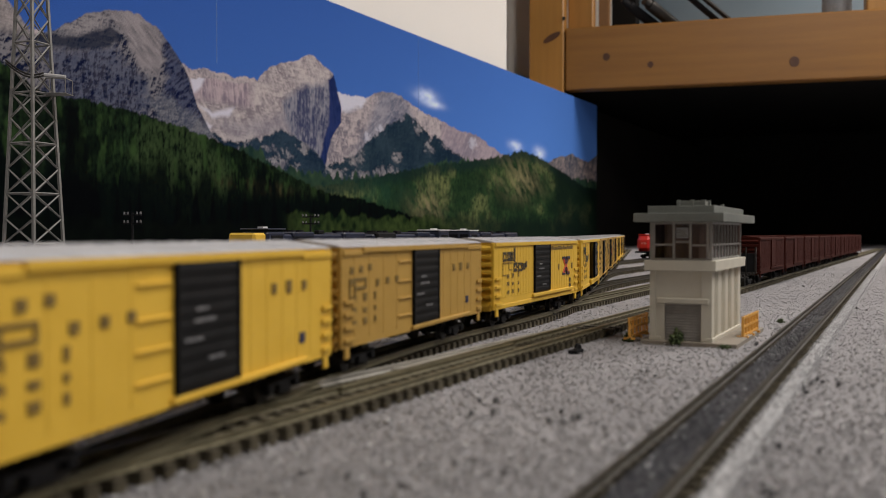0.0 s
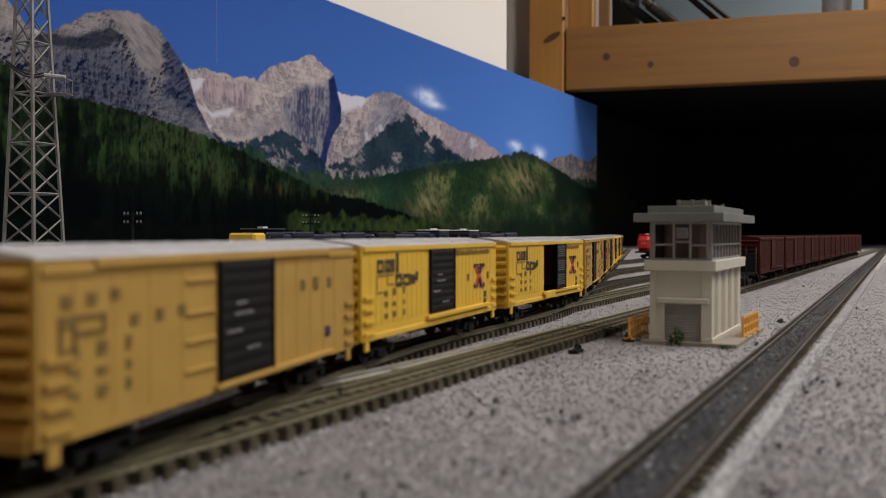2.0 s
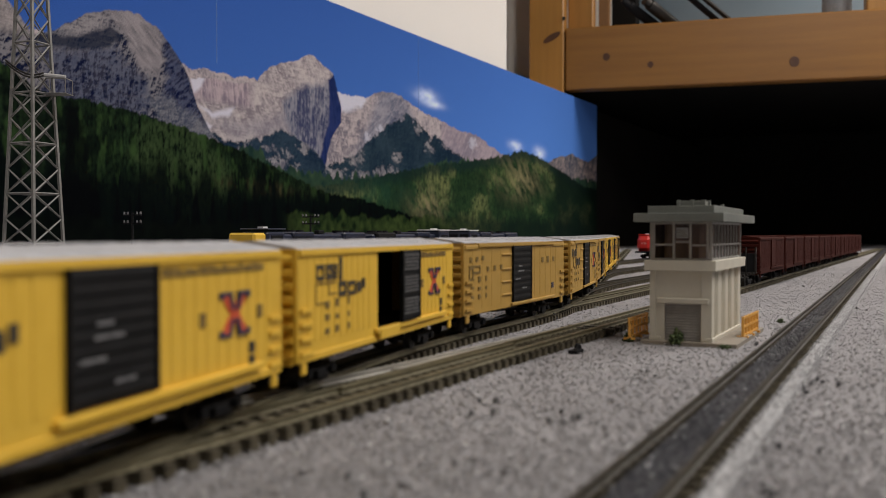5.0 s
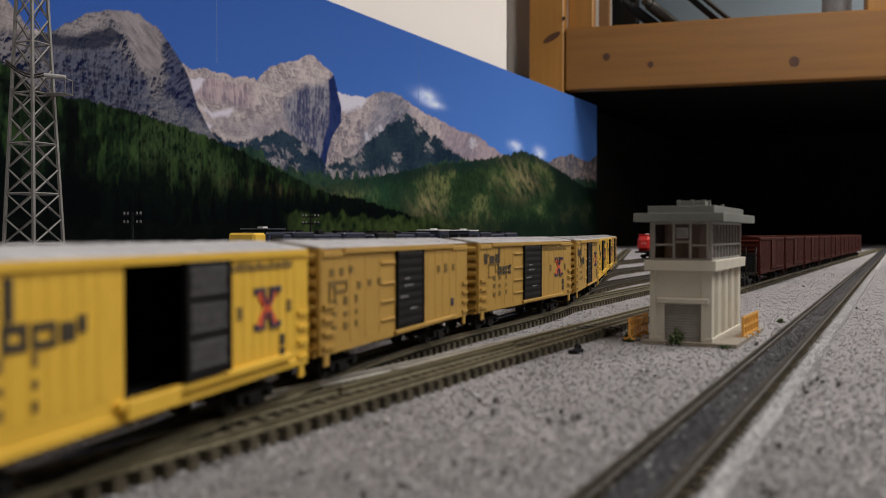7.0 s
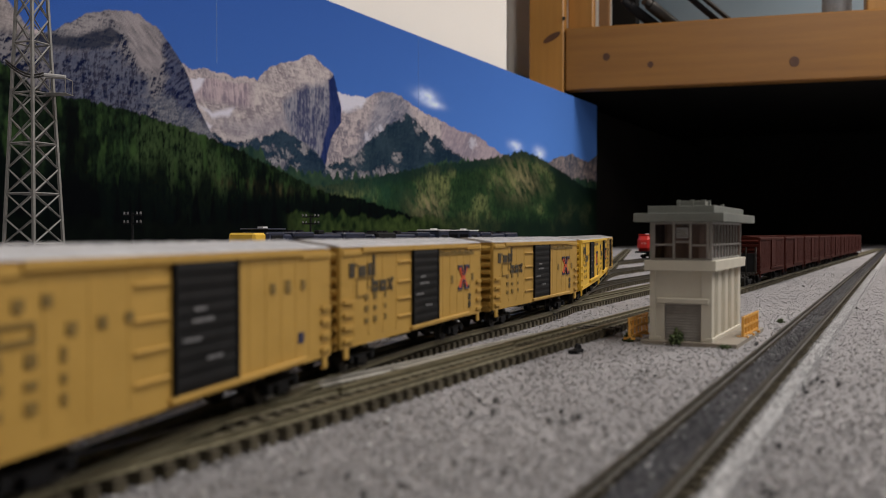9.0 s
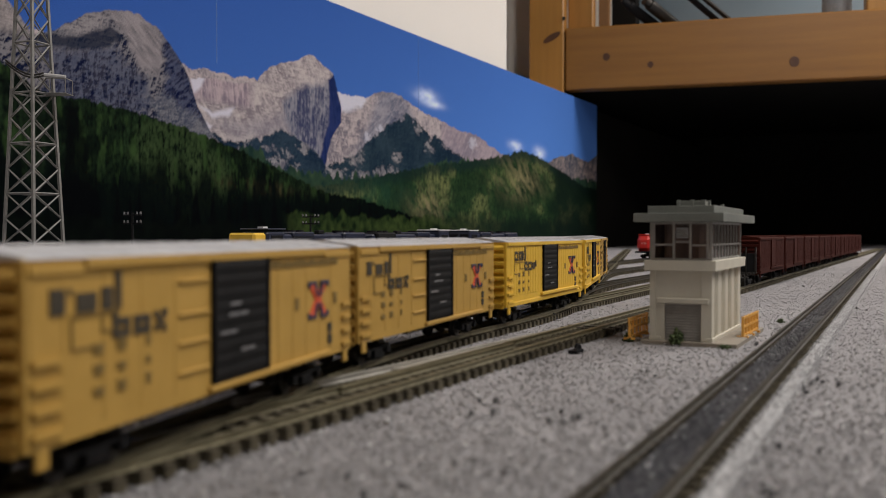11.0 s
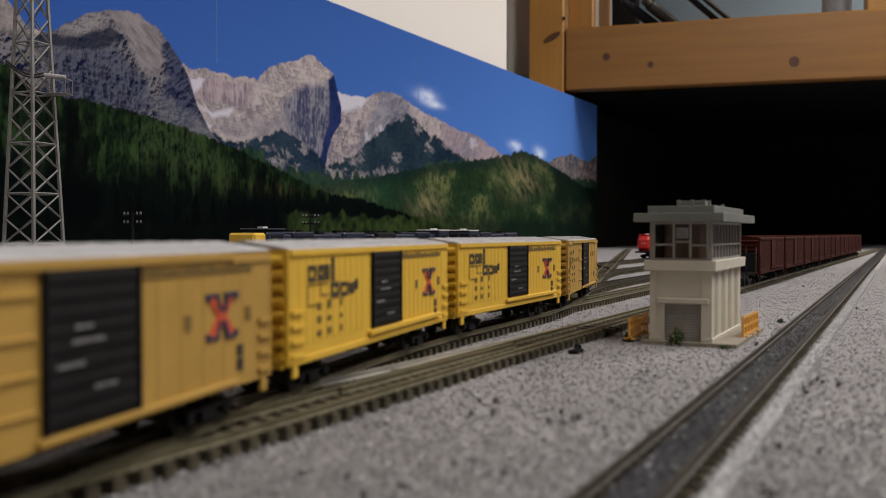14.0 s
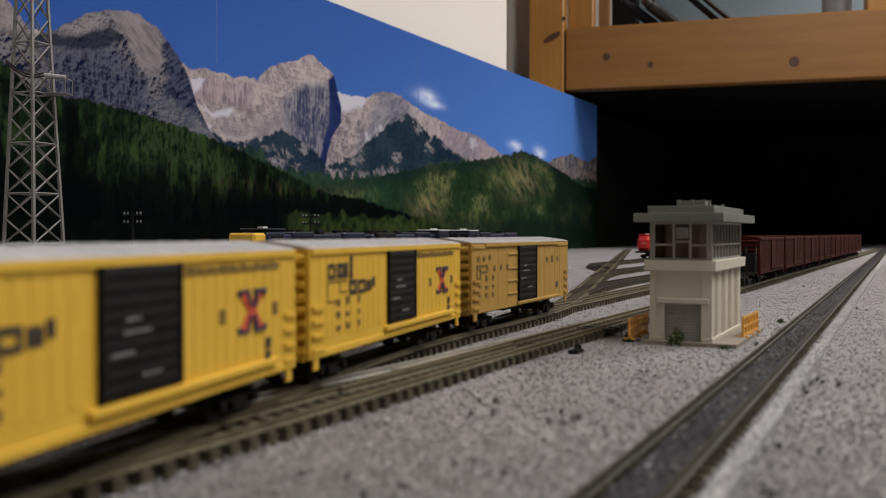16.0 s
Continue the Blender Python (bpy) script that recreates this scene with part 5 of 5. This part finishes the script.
def lattice_mast(x, y, turn, label):
    ob = empty("lattice_mast", pose(x, y, 0, 0, 0, turn), label, "mast")
    base, top, hgt = 0.01005, 0.0019, 0.215
    half = lambda z: base + (top - base) * z / hgt
    corner = lambda k, z: Vector(((1, 1, -1, -1)[k] * half(z), (1, -1, -1, 1)[k] * half(z), z))
    for k in range(4):
        part("leg", angle_bm(corner(k, -0.0005), corner(k, hgt), 0.00085), LATTICE, ob)
    levels = [0.0066 + 0.01155 * i for i in range(-1, 18)]
    levels[0] = 0.0005
    for i in range(len(levels) - 1):
        a, b = levels[i], levels[i + 1]
        for k in range(4):
            j = (k + 1) % 4
            part("brace", angle_bm(corner(k, a), corner(j, b), 0.00042), LATTICE, ob)
            part("brace", angle_bm(corner(j, a), corner(k, b), 0.00042), LATTICE, ob)
            if i % 2 == 1:
                part("strut", angle_bm(corner(k, a), corner(j, a), 0.00048), LATTICE, ob)
    # climbing ladder inside
    lad = part("ladder", rods(((-0.001, 0, 0), (-0.001, 0, 0.15), 0.00025), ((0.001, 0, 0), (0.001, 0, 0.15), 0.00025), n=4), LATTICE, ob)
    for z in np.arange(0.004, 0.15, 0.004):
        part("rung", rods(((-0.001, 0.0, z), (0.001, 0.0, z), 0.0002), n=4), LATTICE, lad)
    z = 0.0990
    u, v = Vector((0.93, 0.36, 0)), Vector((-0.36, 0.93, 0))
    at = lambda p, q, zz: u * p + v * q + Vector((0, 0, zz))
    pl = part("lamp_platform", boxes((0.0055, 0.0172, -0.0042, 0.0042, -0.0004, 0.0), bevel=0.0001), LATTICE, ob)
    pl.location, pl.rotation_euler = (0, 0, z), (0, 0, math.atan2(0.36, 0.93))
    for q in ((0.0095, -0.0040), (0.0168, -0.0040), (0.0168, 0.0040)):
        part("platform_post", rods((at(*q, z), at(*q, z + 0.0066), 0.00022), n=5), LATTICE, ob)
    part("platform_rail", rods((at(0.0075, -0.0040, z + 0.0066), at(0.0168, -0.0040, z + 0.0066), 0.00022), (at(0.0168, -0.0040, z + 0.0066), at(0.0168, 0.0040, z + 0.0066), 0.00022), n=5), LATTICE, ob)
    part("lamp_head", rods((at(0.0055, -0.0035, z + 0.0082), at(0.0165, -0.0030, z + 0.0072), 0.0010), n=10), ROOFGREY, ob, "silver floodlight head")
    bm = bmesh.new()
    for off in (0.0, 0.0012):
        prev = None
        for i in range(13):
            q = i / 12
            p = at(-0.0075 + 0.0155 * q, -0.0105 + 0.004 * q, z + 0.0125 + off - 0.0062 * math.sin(q * 2.2))
            if prev:
                rod(bm, prev, p, 0.00040, 6)
            prev = p
    part("wire", bm, STEEL, ob, "loose grey wire round the mast")


def telegraph_pole(x, y, hgt):
    ob = empty("telegraph_pole", pose(x, y, -0.0005, 0, 0, -30), "dark telegraph pole with two crossarms", "pole", "telegraph poles")
    part("pole", rods(((0, 0, 0), (0, 0, hgt), 0.0008), n=8), BLACK, ob)
    for z in (hgt - 0.0015, hgt - 0.0070):
        part("crossarm", boxes((-0.0085, 0.0085, -0.0004, 0.0004, z - 0.0005, z + 0.0005)), BLACK, ob)
        for k in (-0.0078, -0.0045, 0.0045, 0.0078):
            part("insulator", rods(((k, 0, z + 0.0004), (k, 0, z + 0.0022), 0.0006), n=6), STENCIL, ob)


# ---- standing stock ----
def freight_car_at(a, r, src, label):
    p = yard(a, r, RAILZ, HF)
    o = copy_thing(src, Matrix.Translation(p) @ Matrix.Rotation(math.pi / 2 - HF, 4, "Z"))
    return tagged(o, label)


def brown_train():
    src = boxcar(BROWN, "ribbed", "", "dull brown boxcar standing in the yard", group="brown boxcars standing in the yard")
    a0 = 0.618
    src.matrix_world = Matrix.Translation(yard(a0, F_R, RAILZ, HF)) @ Matrix.Rotation(math.pi / 2 - HF, 4, "Z")
    for k in range(1, 8):
        freight_car_at(a0 + 0.1057 * k, F_R, src, "dull brown boxcar standing in the yard")
    # skeleton flat car in front of the brown rake
    p = yard(a0 - 0.094, F_R, RAILZ, HF)
    ob = empty("flat_car", Matrix.Translation(p) @ Matrix.Rotation(math.pi / 2 - HF, 4, "Z"), "black skeleton flat car coupled to the brown boxcars", "flat car")
    part("deck", boxes((-0.041, 0.041, -0.0026, 0.0026, 0.0058, 0.0078), bevel=0.0002), BLACK, ob)
    for k in range(9):
        x = -0.039 + 0.0780 * k / 8
        part("cross_bearer", boxes((x - 0.0007, x + 0.0007, -0.0092, 0.0092, 0.0066, 0.0080)), STEEL, ob)
    for x in (-0.0385, 0.0385):
        part("bulkhead", boxes((x - 0.0006, x + 0.0006, -0.0090, 0.0090, 0.0080, 0.0190), bevel=0.0001), BLACK, ob)
        for y in (-0.0085, -0.003, 0.003, 0.0085):
            part("bulkhead_post", boxes((x - 0.0012, x + 0.0012, y - 0.0004, y + 0.0004, 0.0080, 0.0225)), STEEL, ob)
    for x in (-0.028, 0.028):
        truck_parts(ob, x)


def diesel(a, r, z, paint, label, flip=False, stripe=None, roof=None, nose=None, cab_roof=None, round_nose=0.0012):
    """A hood-unit diesel locomotive."""
    p = yard(a, r, z)
    ob = empty("locomotive", Matrix.Translation(p) @ Matrix.Rotation(math.pi / 2 - H + (math.pi if flip else 0), 4, "Z"), label, "locomotive", "standing locomotives")
    roof = roof or paint
    part("frame", boxes((-0.060, 0.060, -0.0095, 0.0095, 0.0070, 0.0090), bevel=0.0003), BLACK, ob)
    part("fuel_tank", boxes((-0.014, 0.014, -0.0085, 0.0085, 0.0022, 0.0070), bevel=0.0008), BLACK, ob)
    part("long_hood", boxes((-0.056, 0.030, -0.0062, 0.0062, 0.0090, 0.0265), bevel=0.0012), paint, ob)
    part("cab", boxes((0.030, 0.0455, -0.0093, 0.0093, 0.0090, 0.0278 if nose else 0.0288), bevel=0.0010), paint, ob)
    if nose:
        part("nose", boxes((0.0455, 0.0560, -0.0088, 0.0088, 0.0090, 0.0272), bevel=round_nose), nose, ob, "wide cowl nose")
    else:
        part("nose", boxes((0.0455, 0.0555, -0.0066, 0.0066, 0.0090, 0.0205), bevel=0.0018), paint, ob)
    part("cab_roof", boxes((0.0296, 0.0455 if nose else 0.0462, -0.0095, 0.0095, 0.0288, 0.0296), bevel=0.0003), cab_roof or roof, ob)
    for y in (-0.0094, 0.0093):
        part("side_window", boxes((0.0325, 0.0425, y, y + 0.0002, 0.0205, 0.0258)), BLACK, ob)
    for y0, y1 in ((-0.0082, -0.0010), (0.0010, 0.0082)):
        part("windshield", boxes((0.0454, 0.0458, y0, y1, 0.0222, 0.0262)), BLACK, ob)
    for y in (-0.0018, 0.0018):
        part("headlight", rods(((0.0555, y, 0.0185), (0.0560, y, 0.0185), 0.0010), n=10), WHITE, ob)
    part("radiator", boxes((-0.054, -0.030, -0.0082, 0.0082, 0.0228, 0.0275), bevel=0.0010), roof, ob)
    part("dynamic_brake", boxes((0.000, 0.020, -0.0074, 0.0074, 0.0245, 0.0278), bevel=0.0008), paint, ob)
    for x in (-0.048, -0.041, -0.034, 0.006, 0.014):
        part("fan", rods(((x, 0, 0.0270), (x, 0, 0.0287), 0.0034), n=16), BLACK if stripe is None else stripe, ob)
    part("exhaust", boxes((-0.018, -0.012, -0.0016, 0.0016, 0.0265, 0.0288), bevel=0.0003), BLACK, ob)
    part("air_horn", boxes((0.036, 0.040, -0.0018, 0.0018, 0.0296, 0.0306)), WHITE, ob)
    if stripe:
        part("stripe", boxes((-0.0562, 0.030, -0.0064, 0.0064, 0.0125, 0.0150)), stripe, ob)
    for s in (-1, 1):
        part("handrail", rods(*[((x, s * 0.0092, 0.0090), (x, s * 0.0092, 0.0155), 0.0002) for x in np.linspace(-0.056, 0.026, 7)], ((-0.056, s * 0.0092, 0.0155), (0.028, s * 0.0092, 0.0155), 0.0002), n=5), WHITE if paint is NAVY else paint, ob)
    for x in (-0.036, 0.036):
        truck_parts(ob, x)


def standing_locos():
    z = 0.0040 + RAILZ
    diesel(0.428, BACK_R, z, NAVY, "navy diesel locomotive with yellow nose parked below the mural", flip=True, nose=YELLOW)
    diesel(0.550, BACK_R, z, NAVY, "navy diesel locomotive with white trim parked below the mural", roof=BLACK, cab_roof=WHITE)
    diesel(0.676, BACK_R, z, NAVY, "navy diesel locomotive with pale cab roof below the mural", flip=True, cab_roof=WHITE)
    diesel(1.15, -0.287, RAILZ, LOCORED, "red diesel locomotive standing at the dark end of the yard", flip=True, nose=LOCORED, round_nose=0.0042)


# ---- timber shelf over the far end ----
BEAM_A, BEAM_B = Vector((0.276, 2.05, 0)), Vector((0.914, 1.868, 0))


def timber_shelf():
    d = (BEAM_B - BEAM_A).normalized()
    ang = math.degrees(math.atan2(d.y, d.x))
    m = pose(BEAM_A.x, BEAM_A.y, 0, 0, 0, ang)
    ob = empty("shelf_unit", m, "varnished pine shelf frame bridging the far end of the layout", "shelf")
    z0, z1 = 0.357, 0.4975
    part("beam", boxes((0, 4.2, 0, 0.04, z0, z1), bevel=0.003), PINE, ob)
    for x, z, r in ((0.092, 0.428, 0.0085), (0.188, 0.406, 0.007), (0.485, 0.397, 0.011), (0.93, 0.44, 0.01)):
        bm = bmesh.new()
        bmesh.ops.create_cone(bm, cap_ends=True, segments=20, radius1=r, radius2=r * 0.9, depth=0.0016, matrix=Matrix.Translation((x, 0.0003, z)) @ Matrix.Rotation(math.pi / 2, 4, "X") @ Matrix.Diagonal((1, 1.1, 1, 1)))
        part("knot", bm, KNOT, ob, "dark round knot")
    part("post", boxes((-0.082, -0.003, -0.002, 0.05, 0.30, 1.3), bevel=0.003), PINE_UP, ob, "upright pine post")
    part("inner_post", boxes((0.0, 0.058, 0.042, 0.09, z1, 1.3), bevel=0.003), PINE_UP, ob)
    # set back behind the frame, with its shade put into the pine's colour
    part("brace_post", boxes((0.062, 0.085, 0.12, 0.16, z1 - 0.02, 1.3)), PINE_SHADED, ob)
    part("right_post", boxes((0.625, 0.85, 0.006, 0.045, z1 - 0.002, 1.3), bevel=0.003), PINE_UP, ob)
    # the deck's underside shade is put into its near-black colour
    part("deck", boxes((-0.25, 4.2, 0.04, 3.6, z0 + 0.012, z0 + 0.03)), SHADEBOARD, ob, "underside board, shade put in its colour")
    part("shelf_board", boxes((-0.09, 2.6, 0.041, 0.6, z1 - 0.03, z1 - 0.006)), PINE, ob)
    part("back_panel", boxes((0.142, 0.7, 0.34, 0.352, z1 - 0.02, 1.3)), SHELFBLUE, ob, "blue-grey back panel")
    part("side_panel", boxes((0.085, 0.142, 0.20, 0.36, z1 - 0.02, 1.3)), SHADEBOARD, ob)
    # knot stain on post
    bm = bmesh.new()
    bmesh.ops.create_cone(bm, cap_ends=True, segments=20, radius1=0.010, radius2=0.010, depth=0.002, matrix=Matrix.Translation((-0.030, -0.0022, 0.478)) @ Matrix.Rotation(math.pi / 2, 4, "X") @ Matrix.Rotation(0.5, 4, "Z") @ Matrix.Diagonal((2.2, 0.7, 1, 1)))
    part("knot", bm, KNOT, ob, "long dark knot")
    bm = bmesh.new()
    rod(bm, (-0.0025, -0.003, 0.518), (-0.0025, -0.007, 0.518), 0.004, 12)
    part("screw", bm, STEEL, ob)

    def on_shelf(name, bm, mt, x, y, z, label, cat, rx=0, ry=0, rz=0):
        o = part(name, bm, mt)
        o.matrix_world = m @ pose(x, y, z, rx, ry, rz)
        tagged(o, label, cat)
        return o

    z = z1 + 0.0005
    on_shelf("marker_pen", rods(((0, 0, -0.055), (0, 0, 0.055), 0.011), ((0, 0, 0.055), (0, 0, 0.075), 0.008), n=16), BLACK, 0.178, 0.035, z + 0.016, "black marker pen lying on the shelf edge", "pen", 62, 0, -50)
    on_shelf("paint_bottle", rods(((0, 0, -0.05), (0, 0, 0.05), 0.013), ((0, 0, 0.05), (0, 0, 0.065), 0.010), n=16), STEEL, 0.218, 0.035, z + 0.018, "dark grey bottle lying on the shelf edge", "bottle", 62, 0, -48)
    on_shelf("file_handle", boxes((-0.006, 0.006, -0.0035, 0.0035, -0.07, 0.07), bevel=0.002), STEEL, 0.325, 0.03, z + 0.030, "dark steel file hanging over the shelf edge", "tool", 58, 0, -55)
    on_shelf("craft_knife", boxes((-0.008, 0.008, -0.004, 0.004, -0.07, 0.07), bevel=0.002), BLACK, 0.300, 0.035, z + 0.030, "black craft knife lying on the shelf edge", "tool", 58, 0, -55)
    on_shelf("plastic_tub", rods(((0, 0, 0), (0, 0, 0.08), 0.030), n=24), CLEARTUB, 0.575, 0.06, z, "cloudy clear plastic tub on the shelf", "tub")


# darker copy of the upright pine, holding the brace post's shade
PINE_SHADED = surface("shaded_pine", (0.22, 0.11, 0.04), (0.32, 0.17, 0.06), 9, 0.5, 0.06, 140, stretch=(6, 6, 0.35))
CLEARTUB = surface("cloudy_plastic", (0.20, 0.215, 0.23), (0.34, 0.35, 0.37), 40, 0.2, 0.2, 200)


room()
mural()
ground()
stones()
dark_grains()
control_tower()
moving_train()
brown_train()
standing_locos()
safety_fence(0.0965, 0.2905, 0.1089, 0.3130, "orange plastic safety fence on the slab's open side")
safety_fence(0.0593, 0.2870, 0.0690, 0.3060, "orange plastic safety fence behind the shutter side")
bush(0.0722, 0.2790, 0.0023, 0.0046, 1, "small dark green foam bush before the shutter")
bush(0.0592, 0.2885, 0.0018, 0.0026, 2, "low dark foam bush beside the fence")
bush(0.0842, 0.2702, 0.0016, 0.0010, 3, "flat green foam tuft at the slab")
bush(0.1300, 0.3480, 0.0012, 0.0014, 4, "tiny green foam tuft by the track")
switch_stand(0.0385, 0.2610, 0.0027, 60, "small black switch stand in the ballast")
switch_stand(0.0434, 0.3600, 0.0028, 60, "black ground throw beside the yard lead")
lattice_mast(-0.1900, 0.42, -21, "tall grey lattice floodlight mast beside the yard")
for _x, _y, _z in ((-0.206, 0.60, 0.0485), (-0.1054, 0.72, 0.0495)):
    telegraph_pole(_x, _y, _z)
timber_shelf()
turnout()
tracks()
motions()
